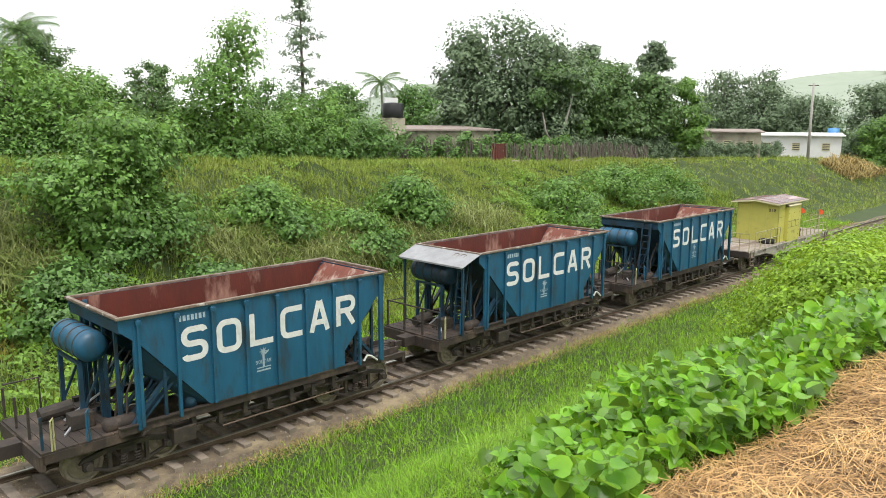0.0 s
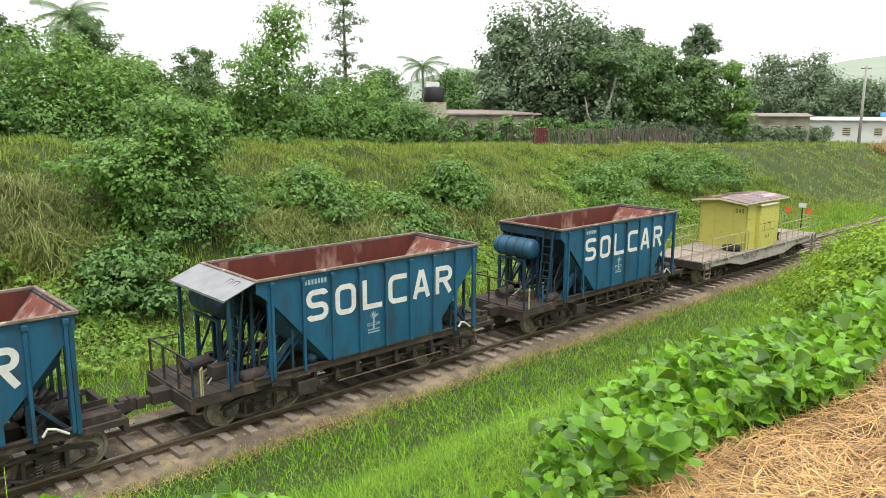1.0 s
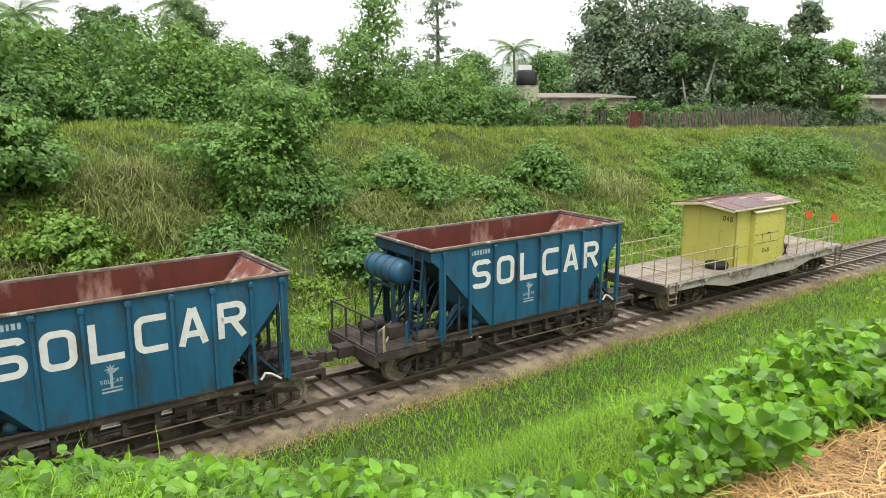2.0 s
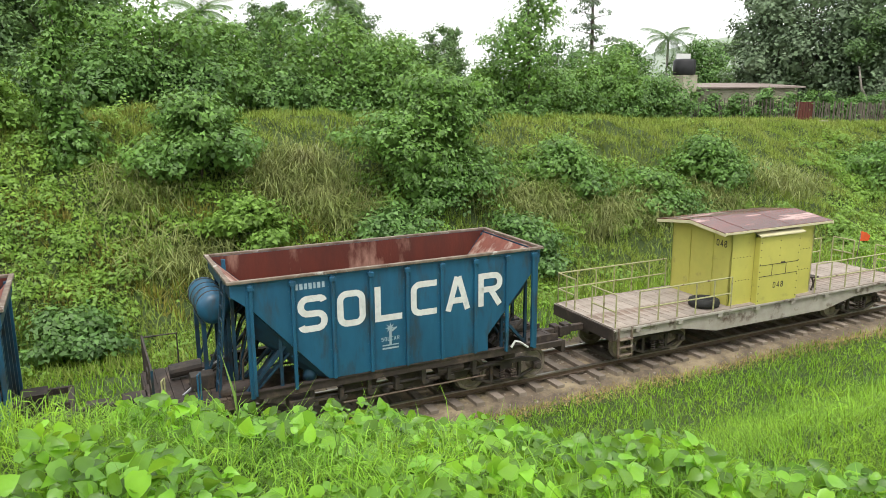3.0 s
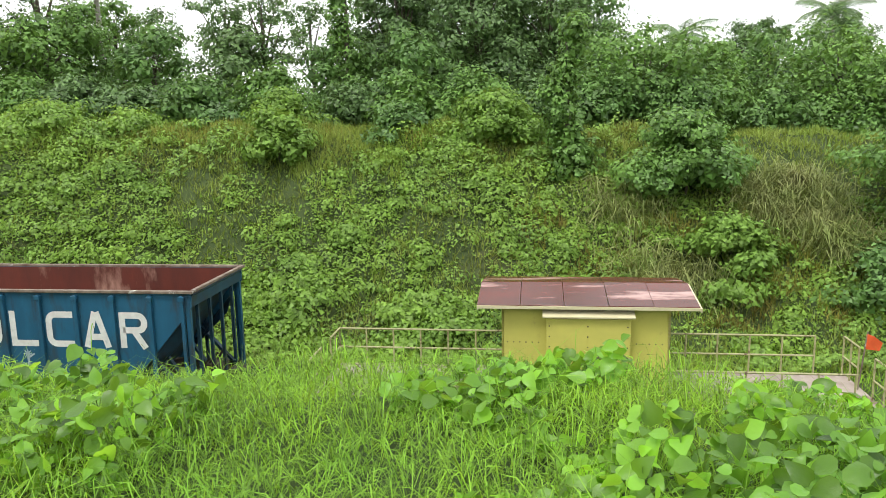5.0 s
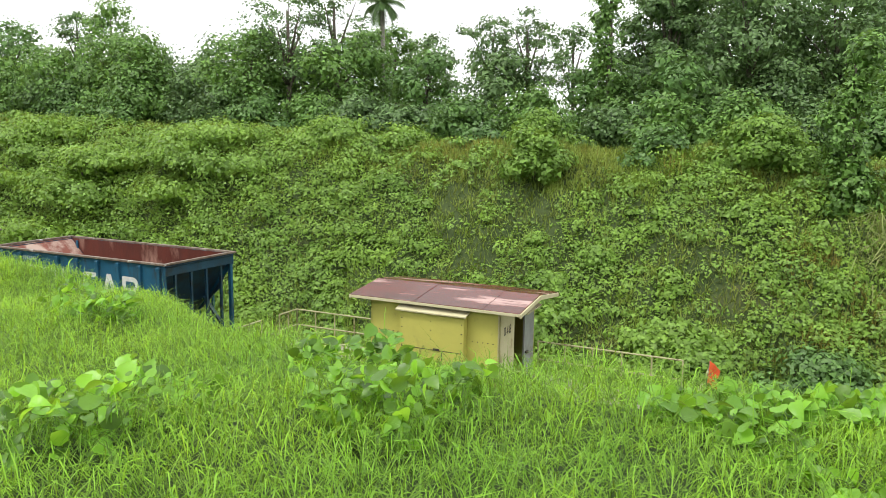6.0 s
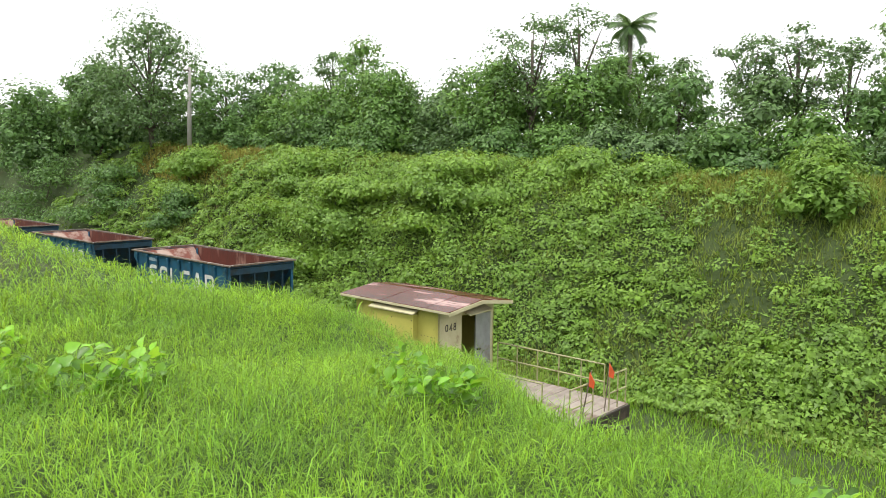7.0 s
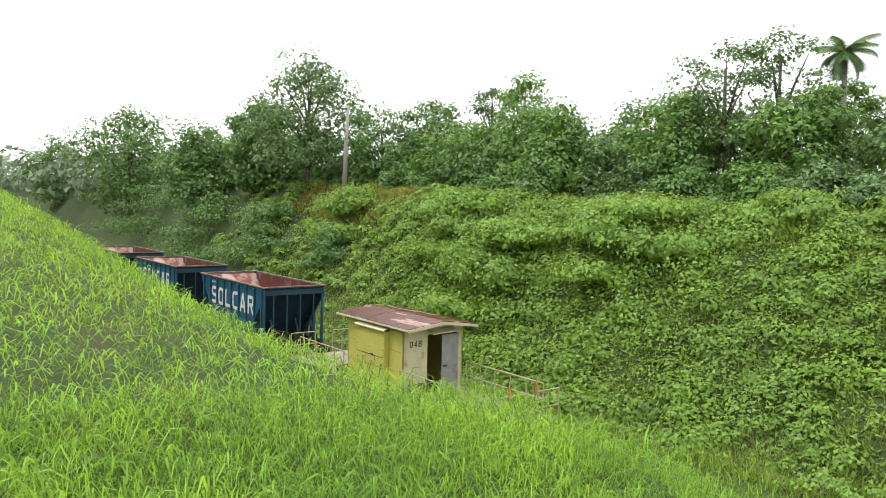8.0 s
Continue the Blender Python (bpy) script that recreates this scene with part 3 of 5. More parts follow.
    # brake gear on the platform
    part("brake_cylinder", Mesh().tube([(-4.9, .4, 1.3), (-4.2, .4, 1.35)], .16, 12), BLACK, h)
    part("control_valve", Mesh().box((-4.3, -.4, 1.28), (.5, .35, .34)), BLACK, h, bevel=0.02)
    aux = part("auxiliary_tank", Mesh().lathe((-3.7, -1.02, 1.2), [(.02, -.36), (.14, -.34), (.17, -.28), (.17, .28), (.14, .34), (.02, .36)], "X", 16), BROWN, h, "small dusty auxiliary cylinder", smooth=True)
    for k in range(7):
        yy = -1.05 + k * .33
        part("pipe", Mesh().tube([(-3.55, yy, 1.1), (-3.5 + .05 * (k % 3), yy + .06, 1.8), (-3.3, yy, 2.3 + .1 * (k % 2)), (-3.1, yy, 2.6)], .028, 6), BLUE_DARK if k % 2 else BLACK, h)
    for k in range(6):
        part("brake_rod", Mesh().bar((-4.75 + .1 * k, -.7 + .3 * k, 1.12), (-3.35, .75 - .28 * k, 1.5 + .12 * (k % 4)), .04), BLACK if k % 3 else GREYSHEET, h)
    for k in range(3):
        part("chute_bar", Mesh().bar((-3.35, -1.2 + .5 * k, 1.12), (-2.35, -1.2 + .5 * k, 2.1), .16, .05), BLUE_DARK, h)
    vb = Mesh().lathe((-2.1, -1.15, 1.55), [(.16, -.35), (.15, -.2), (.1, -.1), (.13, 0), (.19, .05), (.19, .3), (.15, .36)], "Z", 14)
    part("valve", vb, BLUE_DARK, h, "blue bell-shaped valve pot", smooth=True)
    part("brake_cylinder", Mesh().tube([(3.1, -.5, 1.35), (3.9, -.5, 1.35)], .17, 14), BLACK, h)
    part("control_valve", Mesh().box((3.4, .3, 1.3), (.5, .5, .4)), BROWN, h, bevel=0.02)
    for k in range(5):
        part("brake_rod", Mesh().bar((2.7 + .1 * k, -1.15 + .4 * k, 1.1), (3.5, -1.1 + .45 * k, 1.75), .05), BLACK, h)
    wire = Mesh().tube([(2.95, -1.45, 1.2), (3.05, -1.47, 1.35), (3.2, -1.46, 1.3), (3.45, -1.44, 1.12)], .03, 6)
    part("step_iron", wire, WHITE, h, "whitish bent step iron")
    if canopy:
        c = Mesh().prism([(-3.72, -1.5, 3.66), (-3.72, 1.5, 3.66), (-4.62, 1.5, 3.3), (-4.62, -1.5, 3.3)], (0, 0, .025))
        c.bar((-4.6, -1.45, 3.29), (-4.6, 1.45, 3.29), .04)
        cp = part("canopy", c, GREYSHEET, h, "sloping grey sheet-metal canopy")
        for yy in (-1.05, -.75):
            part("hoop", Mesh().tube([(-4.15, yy, 3.5), (-3.95, yy, 3.6), (-3.95, yy + .18, 3.6), (-4.15, yy + .18, 3.5)], .012, 5), RIM, cp)
        for yy in (-1.35, 1.35):
            part("canopy_post", Mesh().bar((-4.45, yy, 1.05), (-4.45, yy, 3.36), .07), BLUE_DARK, h)
    if ladder:
        ld = Mesh()
        x0 = -4.2 if canopy else -4.05
        for yy in (-1.12, -.72):
            ld.bar((x0, yy, 1.1), (x0 + .25, yy, 3.55 if not canopy else 3.4), .045)
        ldo = part("ladder", ld, BLUE_DARK, h, "narrow steel ladder")
        for k in range(8):
            zz = 1.35 + k * .28
            part("rung", Mesh().bar((x0 + (zz - 1.1) * .1, -1.12, zz), (x0 + (zz - 1.1) * .1, -.72, zz), .03), BLUE_DARK, ldo)
    bogie(h, -3.55)
    bogie(h, 3.05)
    coupler(h, -5.95, -1)
    coupler(h, 4.7, 1)
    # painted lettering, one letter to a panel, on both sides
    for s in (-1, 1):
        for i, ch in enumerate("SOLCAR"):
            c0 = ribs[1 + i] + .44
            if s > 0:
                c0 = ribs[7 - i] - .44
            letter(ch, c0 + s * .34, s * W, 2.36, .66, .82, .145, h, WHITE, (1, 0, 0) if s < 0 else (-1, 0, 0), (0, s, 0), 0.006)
    y = -W - .006
    ser = Mesh()
    xx = ribs[1] + .08
    for w in SERIAL_W:
        ser.poly([(xx, y, 3.33), (xx + w, y, 3.33), (xx + w, y, 3.46), (xx, y, 3.46)])
        xx += w + .035
    part("painted_mark", ser, WHITE_THIN, h, "row of small white marks")
    em = Mesh()
    ex, ez = ribs[3] + .46, 1.98
    for k in range(8):
        a = k * math.pi / 4
        em.poly([(ex + .03 * math.cos(a + 1.57), y, ez + .2 + .03 * math.sin(a + 1.57)), (ex + .13 * math.cos(a), y, ez + .2 + .13 * math.sin(a)), (ex - .03 * math.cos(a + 1.57), y, ez + .2 - .03 * math.sin(a + 1.57))])
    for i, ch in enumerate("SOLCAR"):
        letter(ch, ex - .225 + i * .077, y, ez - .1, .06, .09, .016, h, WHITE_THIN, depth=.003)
    em.poly([(ex - .03, y, ez - .22), (ex + .03, y, ez - .22), (ex + .03, y, ez + .14), (ex - .03, y, ez + .14)])
    em.poly([(ex + .03, y, ez + .1), (ex + .16, y, ez + .18), (ex + .16, y, ez + .22), (ex + .03, y, ez + .16)])
    for a, b in ((-.3, -.26), (-.22, -.19)):
        em.poly([(ex - .2, y, ez + a), (ex + .2, y, ez + a), (ex + .2, y, ez + b), (ex - .2, y, ez + b)])
    part("emblem", em, WHITE_THIN, h, "small worn white emblem")
    return h


HOPPERS = [
    (10.03, hopper_wagon(10.03, False, False, "blue steel hopper wagon with rusty empty bin and tank")),
    (21.6, hopper_wagon(21.6, True, True, "blue hopper wagon with grey canopy over its end platform")),
    (33.17, hopper_wagon(33.17, False, True, "blue hopper wagon with a ladder beside its air tank")),
]


def railing(parent, a, b, z0, n, mid=True, height=.92):
    m = Mesh()
    a, b = Vector((*a, z0)), Vector((*b, z0))
    for k in range(n + 1):
        p = a.lerp(b, k / n)
        m.tube([p, p + Vector((0, 0, height))], .022, 6)
    for zz in (height, height * .48) if mid else (height,):
        m.tube([a + Vector((0, 0, zz)), b + Vector((0, 0, zz))], .022, 6)
    return part("guard_rail", m, RAILPAINT, parent, "chipped pale yellow tube railing")


def caboose(centre):
    c = thing("caboose", "flat wagon with yellow-green cabin, railings and grey deck", "caboose", "", pose(centre, 0, 0))
    x0, x1, hw, D = -6.05, 6.1, 1.4, 1.17
    k, n = 0, 46
    deck = part("deck", Mesh().box(((x0 + x1) / 2, 0, D - .05), (x1 - x0, 2 * hw, .05)), SILL, c, "grey deck base")
    bd = Mesh().box((0, 0, 0), ((x1 - x0) / n - .005, 2 * hw - .02, .04)).data("board", DECK)
    for k in range(n):
        ob = part("board", bd, None, deck)
        ob.location = (x0 + (k + .5) * (x1 - x0) / n, 0, D - .02 + .004 * (k % 3))
    for s in (-1, 1):
        y = s * (hw - .04)
        sill = Mesh().prism([(x0, y, D - .03), (x1, y, D - .03), (x1, y, D - .33), (3.6, y, D - .36), (2.3, y, D - .62), (-2.3, y, D - .62), (-3.6, y, D - .36), (x0, y, D - .33)], (0, -s * .06, 0))
        sill.box((0, y + s * .03, D - .06), (x1 - x0, .08, .05))
        for q in range(8):
            sill.box((x0 + .8 + q * 1.5, y + s * .04, D - .14), (.16, .07, .1))
        part("side_sill", sill, SILL, c, "flaking grey fish-belly side sill")
    en = Mesh()
    for e in (x0, x1):
        en.box((e, 0, D - .2), (.1, 2 * hw, .32))
    en.box((0, 0, D - .35), (x1 - x0 - .1, .5, .3)).box((.6, -1.1, D - .55), (.9, .35, .3))
    part("underframe", en, BROWN, c)
    bogie(c, -4.3)
    bogie(c, 4.3)
    coupler(c, x0, -1)
    coupler(c, x1, 1)
    for xx in (x0 + .35, x1 - .35):
        stp = Mesh()
        for dx in (-.22, .22):
            stp.bar((xx + dx, -hw - .03, D), (xx + dx, -hw - .03, .32), .05)
        for zz in (.4, .62, .84):
            stp.box((xx, -hw - .03, zz), (.44, .16, .03))
        part("step_ladder", stp, RIM, c, "pale worn boarding steps")
    railing(c, (x0 + .06, -hw + .05), (x0 + .06, -.3), D, 2)
    railing(c, (x0 + .06, .5), (x0 + .06, hw - .05), D, 2)
    railing(c, (x0 + .06, hw - .05), (-1.85, hw - .05), D, 6)
    railing(c, (x0 + .85, -hw + .05), (-1.8, -hw + .05), D, 5)
    railing(c, (1.75, -hw + .05), (x1 - .85, -hw + .05), D, 5)
    railing(c, (1.75, hw - .05), (x1 - .7, hw - .05), D, 5)
    railing(c, (x1 - .06, -hw + .05), (x1 - .06, -.3), D, 2)
    railing(c, (x1 - .06, .5), (x1 - .06, hw - .05), D, 2)
    # cabin
    a, b, w, T = -1.77, 1.68, 1.2, 3.38
    t = .05

    def wall(pts, off, label, material=YELLOW):
        return part("cabin_wall", Mesh().prism(pts, off), material, c, label)

    wall([(a, -w, D), (-.84, -w, D), (-.84, -w, T), (a, -w, T)], (0, t, 0), "yellow-green riveted sheet wall")
    wall([(.86, -w, D), (b, -w, D), (b, -w, T), (.86, -w, T)], (0, t, 0), "yellow-green riveted sheet wall")
    wall([(a, w, D), (b, w, D), (b, w, T), (a, w, T)], (0, -t, 0), "yellow-green sheet wall")
    wall([(a, -w, D), (a, w, D), (a, w, T + .02), (a, 0, T + .12), (a, -w, T)], (t, 0, 0), "yellow end wall of vertical sheets")
    wall([(b, -w, D), (b, -.25, D), (b, -.25, T + .08), (b, -w, T)], (-t, 0, 0), "yellow end wall beside the doorway", CREAM)
    wall([(b, .95, D), (b, w, D), (b, w, T), (b, .95, T + .02)], (-t, 0, 0), "cream door post wall", CREAM)
    wall([(b, -.25, 3.12), (b, .95, 3.12), (b, .95, T + .03), (b, -.25, T + .08)], (-t, 0, 0), "strip over the doorway", CREAM)
    part("cabin_floor", Mesh().box(((a + b) / 2, 0, D + .03), (b - a - .12, 2 * w - .12, .03)), DARKROOM, c)
    for yy in (-.5, .42):
        part("wall_batten", Mesh().box((a - .012, yy, (D + T) / 2), (.03, .05, T - D - .05)), YELLOW, c)
    dr = part("door", Mesh().prism([(b + .02, .3, D + .05), (b + .02, .98, D + .05), (b + .02, .98, 3.08), (b + .02, .3, 3.08)], (.045, 0, 0)), GREYSHEET, c, "pale grey cabin door, half open")
    part("handle", Mesh().box((b + .09, .42, 2.05), (.05, .14, .05)), BLACK, dr)
    part("door_awning", Mesh().prism([(b, -.3, 3.26), (b, .75, 3.3), (b + .34, .75, 3.2), (b + .34, -.3, 3.16)], (0, 0, .025)), CREAM, c, "small pale awning over the doorway")
    # bay on the side
    by = -1.4
    bay = part("bay", Mesh().box((.01, (by - w) / 2, 2.12), (1.7, w * 0 + (-w - by), 2.1)), YELLOW, c, "yellow projecting side bay with lettered panel", bevel=0.01)
    for zz, xs2 in ((2.32, None), (1.98, None)):
        part("seam", Mesh().box((.01, by - .004, zz), (1.62, .008, .014)), BROWN, bay)
    for xx in (-.28, .3):
        part("seam", Mesh().box((xx, by - .004, 2.15), (.014, .008, .33)), BROWN, bay)
    part("flap", Mesh().box((.15, by - .012, 2.34), (.16, .025, .05)), BLACK, bay)
    rv = Mesh()
    for zz in np.arange(1.25, 3.1, .22):
        for xx in (-.78, .0, .8):
            if xx or zz > 2.4:
                rv.box((xx, by - .006, zz), (.025, .014, .025))
    for xx in np.arange(-1.65, -.9, .13):
        rv.box((xx, -w - .006, 2.6), (.025, .014, .02)).box((xx, -w - .006, 1.9), (.025, .014, .02))
    for xx in np.arange(1.0, 1.6, .13):
        rv.box((xx, -w - .006, 2.6), (.025, .014, .02)).box((xx, -w - .006, 1.95), (.025, .014, .02))
    part("rivets", rv, BROWN, bay)["kind"] = "stuff"
    part("bay_roof", Mesh().prism([(-.92, by - .08, 3.2), (.94, by - .08, 3.2), (.94, -w, 3.3), (-.92, -w, 3.3)], (0, 0, .03)), CREAM, c, "narrow faded bay roof board")
    for i, ch in enumerate("048"):
        letter(ch, -.19 + i * .16, by, 1.58, .11, .18, .028, bay, BLACK)
        letter(ch, a, -.62 - i * .15, 2.9, .11, .19, .03, c, BLACK, (0, -1, 0), (-1, 0, 0), .004)
        letter(ch, b, -.95 + i * .17, 2.75, .12, .2, .035, c, BLACK, (0, 1, 0), (1, 0, 0), .004)
    # roof: low gable of sheets
    rx0, rx1, rw = -2.27, 2.22, 1.4
    n = 5
    for s in (-1, 1):
        for k in range(n):
            xa, xb = rx0 + (rx1 - rx0) * k / n, rx0 + (rx1 - rx0) * (k + 1) / n - .012
            dz = .006 * (k % 2)
            part("roof_sheet", Mesh().prism([(xa, s * rw, 3.42 + dz), (xb, s * rw, 3.42 + dz), (xb, s * .004, 3.6 + dz), (xa, s * .004, 3.6 + dz)], (0, 0, .022)), ROOFRED, c, "rust-red and whitish roof sheet")
        part("eave_board", Mesh().box(((rx0 + rx1) / 2, s * (rw + .012), 3.4), (rx1 - rx0, .03, .06)), CREAM, c)
    for xx in (rx0, rx1):
        part("barge_board", Mesh().prism([(xx, -rw, 3.33), (xx, 0, 3.5), (xx, rw, 3.33), (xx, rw, 3.42), (xx, 0, 3.6), (xx, -rw, 3.42)], (.03, 0, 0)), CREAM, c, "pale timber barge board")
    # bench by the end wall
    bn = Mesh().box((2.0, -.85, D + .42), (.3, .6, .04))
    for yy in (-1.1, -.6):
        bn.bar((2.1, yy, D), (1.9, yy, D + .42), .04).bar((1.9, yy, D), (2.1, yy, D + .42), .04)
    part("bench", bn, BROWN, c, "small folding bench")
    return c


CABOOSE = (45.42, caboose(45.42))


def tyre(parent):
    """The tyre that rides on the deck, lying flat."""
    pr = [(.24, -.1), (.36, -.12), (.43, -.09), (.45, 0), (.43, .09), (.36, .12), (.24, .1)]
    m = Mesh().lathe((-2.35, -.85, 1.17 + .125), pr + [pr[0]], "Z", 28)
    part("tyre", m, RUBBER, parent, "worn black rubber tyre", smooth=True)


tyre(CABOOSE[1])


def flag(parent, x, y, tilt):
    pole = part("flag_pole", Mesh().tube([(x, y, 1.17), (x + tilt, y, 2.5)], .016, 6), RIM, parent, "thin pale flag stick")
    m = Mesh()
    pts = [(x + tilt * .8, y, 2.45), (x + tilt * .8 + .12, y - .12, 2.42), (x + tilt * .8 + .26, y - .2, 2.3), (x + tilt * .8 + .22, y - .17, 2.12), (x + tilt * .7, y, 2.1)]
    m.prism(pts, (.004, .008, 0))
    part("flag_cloth", m, ORANGE, pole, "orange-red signal flag")


flag(CABOOSE[1], 6.0, .35, .12)
flag(CABOOSE[1], 6.0, -.75, .25)

# ---- plants ----
rng = np.random.default_rng(7)


def unit(v):
    return v / np.maximum(np.linalg.norm(v, axis=-1, keepdims=True), 1e-9)


def broad_leaves(P, N, size, droop=0.22):
    """Round-ovate leaves with a sunken midrib, twelve triangles each."""
    n = len(P)
    N = unit(N)
    a = unit(np.cross(N, rng.normal(size=(n, 3))))
    b = np.cross(N, a)
    s = np.asarray(size).reshape(-1, 1) * np.ones((n, 1))
    dr = rng.uniform(0.3, 1.7, (n, 1)) * droop
    wd = rng.uniform(.85, 1.15, (n, 1))

    def at(u, w, up):
        return P + a * s * u + b * s * w * wd + N * s * (up - dr * max(u, 0) ** 2 * 2.2)

    pts = [at(-.44, 0, 0), at(-.1, 0, -.04), at(.22, 0, -.04), at(.62, 0, -.03)]
    for sg in (1, -1):
        pts += [at(-.47, .2 * sg, .05), at(-.25, .42 * sg, .1), at(.06, .4 * sg, .08), at(.36, .22 * sg, .02)]
    V = np.stack(pts, 1).reshape(-1, 3)
    F = []
    for o, flip in ((4, False), (8, True)):
        for t in ((0, 1, o), (1, o + 1, o), (1, 2, o + 1), (2, o + 2, o + 1), (2, 3, o + 3), (2, o + 3, o + 2)):
            F.append(t[::-1] if flip else t)
    F = np.array(F)[None] + np.arange(n)[:, None, None] * 12
    return V, F.reshape(-1, 3)


def blades(P, h, w, lean=0.5):
    """Bent grass blades of two quads."""
    n = len(P)
    an = rng.uniform(0, 2 * math.pi, n)
    d = np.stack([np.cos(an), np.sin(an), np.zeros(n)], 1)
    s = np.stack([-np.sin(an), np.cos(an), np.zeros(n)], 1)
    h = (np.asarray(h) * np.ones(n))[:, None]
    w = (np.asarray(w) * np.ones(n))[:, None]
    ln = rng.uniform(0.15, 1.0, (n, 1)) * lean
    up = np.array([[0, 0, 1.0]])
    m = P + up * h * .62 + d * h * ln * .3
    t = P + up * h * (1 - ln * .45) + d * h * ln
    V = np.stack([P - s * w, P + s * w, m + s * w * .8, m - s * w * .8, t + s * w * .12, t - s * w * .12], 1).reshape(-1, 3)
    o = np.arange(n)[:, None, None] * 6
    F = np.array([[0, 1, 2, 3], [3, 2, 4, 5]])[None]
    return V, (o + F).reshape(-1, 4)


def spears(P, h, w, lean=0.5):
    """Single pointed blades, for grass further off."""
    n = len(P)
    an = rng.uniform(0, 2 * math.pi, n)
    d = np.stack([np.cos(an), np.sin(an), np.zeros(n)], 1)
    s = np.stack([-np.sin(an), np.cos(an), np.zeros(n)], 1)
    h = (np.asarray(h) * np.ones(n))[:, None]
    w = (np.asarray(w) * np.ones(n))[:, None]
    ln = rng.uniform(0.1, 1.0, (n, 1)) * lean
    t = P + np.array([[0, 0, 1.0]]) * h * (1 - ln * .4) + d * h * ln
    V = np.stack([P - s * w, P + s * w, t], 1).reshape(-1, 3)
    return V, np.arange(3 * n).reshape(n, 3)


def arches(P, ln, w, up0=0.35, up1=1.0, fall=0.75):
    """Grass leaves that rise from P, bend over and droop."""
    n = len(P)
    an = rng.uniform(0, 2 * math.pi, n)
    d = np.stack([np.cos(an), np.sin(an), np.zeros(n)], 1)
    s = np.stack([-np.sin(an), np.cos(an), rng.uniform(-.5, .5, n)], 1)
    ln = (np.asarray(ln) * np.ones(n))[:, None]
    w = (np.asarray(w) * np.ones(n))[:, None]
    up = rng.uniform(up0, up1, (n, 1))
    z = np.array([[0, 0, 1.0]])
    m = P + z * ln * .5 * up + d * ln * .42 * np.sqrt(np.clip(1.1 - up * up, .02, 1))
    t = m + d * ln * .48 + z * ln * (up * .5 - fall * rng.uniform(.3, 1.1, (n, 1)))
    V = np.stack([P - s * w * .7, P + s * w * .7, m + s * w, m - s * w, t], 1).reshape(-1, 3)
    o = np.arange(n)[:, None, None] * 5
    F = np.array([[0, 1, 2], [0, 2, 3], [3, 2, 4]])[None]
    return V, (o + F).reshape(-1, 3)


def on_land(n, x0, x1, v0, v1, keep=None):
    x = rng.uniform(x0, x1, n)
    y = rng.uniform(v0, v1, n)
    if keep is not None:
        k = keep(x, y)
        x, y = x[k], y[k]
    return np.stack([x, y, land(x, y)], 1)


def patchy(x, y, f=0.35, ph=0.0):
    return (np.sin(f * x + 1.3 + ph) * np.cos(f * 1.3 * y + ph) + 0.6 * np.sin(f * 2.3 * x - f * 1.9 * y + 2 * ph) + 0.4 * np.sin(f * 4.7 * x + f * 3.9 * y + ph)) / 2


def stuff(name, vf, material, label, category):
    return tagged(raw(name, vf[0], vf[1], material), label, category, kind="stuff")


def lobe_points(c, r, n, squash_low=0.75):
    """Places and outward directions on the rough shell of one leafy lobe."""
    d = unit(rng.normal(size=(n, 3)))
    d[:, 2] = np.where(d[:, 2] < -0.3, -d[:, 2] * squash_low, d[:, 2])
    rough = 1 + 0.16 * np.sin(d[:, 0] * 7 + c[0]) * np.cos(d[:, 1] * 6 + c[1]) + 0.1 * np.sin(d[:, 2] * 11 + c[2] + d[:, 0] * 5)
    rad = (rough * (1.04 - 0.4 * rng.random(n) ** 1.6))[:, None]
    return np.asarray(c) + d * rad * np.asarray(r), d


def leaf_tris(P, N, size, aspect=0.8):
    """Small three-cornered leaves at places P that face N."""
    n = len(P)
    N = unit(N)
    a = unit(np.cross(N, rng.normal(size=(n, 3))))
    b = np.cross(N, a)
    s = np.asarray(size).reshape(-1, 1) * np.ones((n, 1))
    V = np.stack([P - a * s * .45 - b * s * aspect * .5, P - a * s * .3 + b * s * aspect * .5, P + a * s * .6], 1).reshape(-1, 3)
    return V, np.arange(3 * n).reshape(n, 3)


def crown_mesh(lobes, n, size, jitter=0.9, dense=True):
    """Leaves in small sprays on the shells of the lobes, with a darker heart of larger leaves."""
    n = int(n * 1.9)
    size = size * .66
    P, N, S = [], [], []
    vol = np.array([max(r[0] * r[1], r[0] * r[2]) for c, r in lobes])
    for (c, r), q in zip(lobes, vol / vol.sum()):
        m = max(40, int(n * q))
        k = max(7, m // 24)
        cc, cd = lobe_points(c, r, k)
        pick = rng.integers(0, k, m)
        off = rng.normal(size=(m, 3)) * np.array([1, 1, .62])
        reach = np.clip(np.mean(r) * .95 / math.sqrt(k), size * .6, size * 2.2)
        P.append(cc[pick] + off * reach)
        N.append(cd[pick] * .8 + off * .35 + rng.normal(size=(m, 3)) * jitter * .4 + np.array([0, 0, .5]))
        S.append(rng.uniform(.6, 1.4, m) * size)
        if dense:
            h = max(10, int(m * .26))
            d = unit(rng.normal(size=(h, 3)))
            P.append(np.asarray(c) + d * rng.uniform(.3, .76, (h, 1)) * np.asarray(r))
            N.append(d + rng.normal(size=(h, 3)) * .5)
            S.append(rng.uniform(1.5, 2.3, h) * size)
    return leaf_tris(np.concatenate(P), np.concatenate(N), np.concatenate(S))


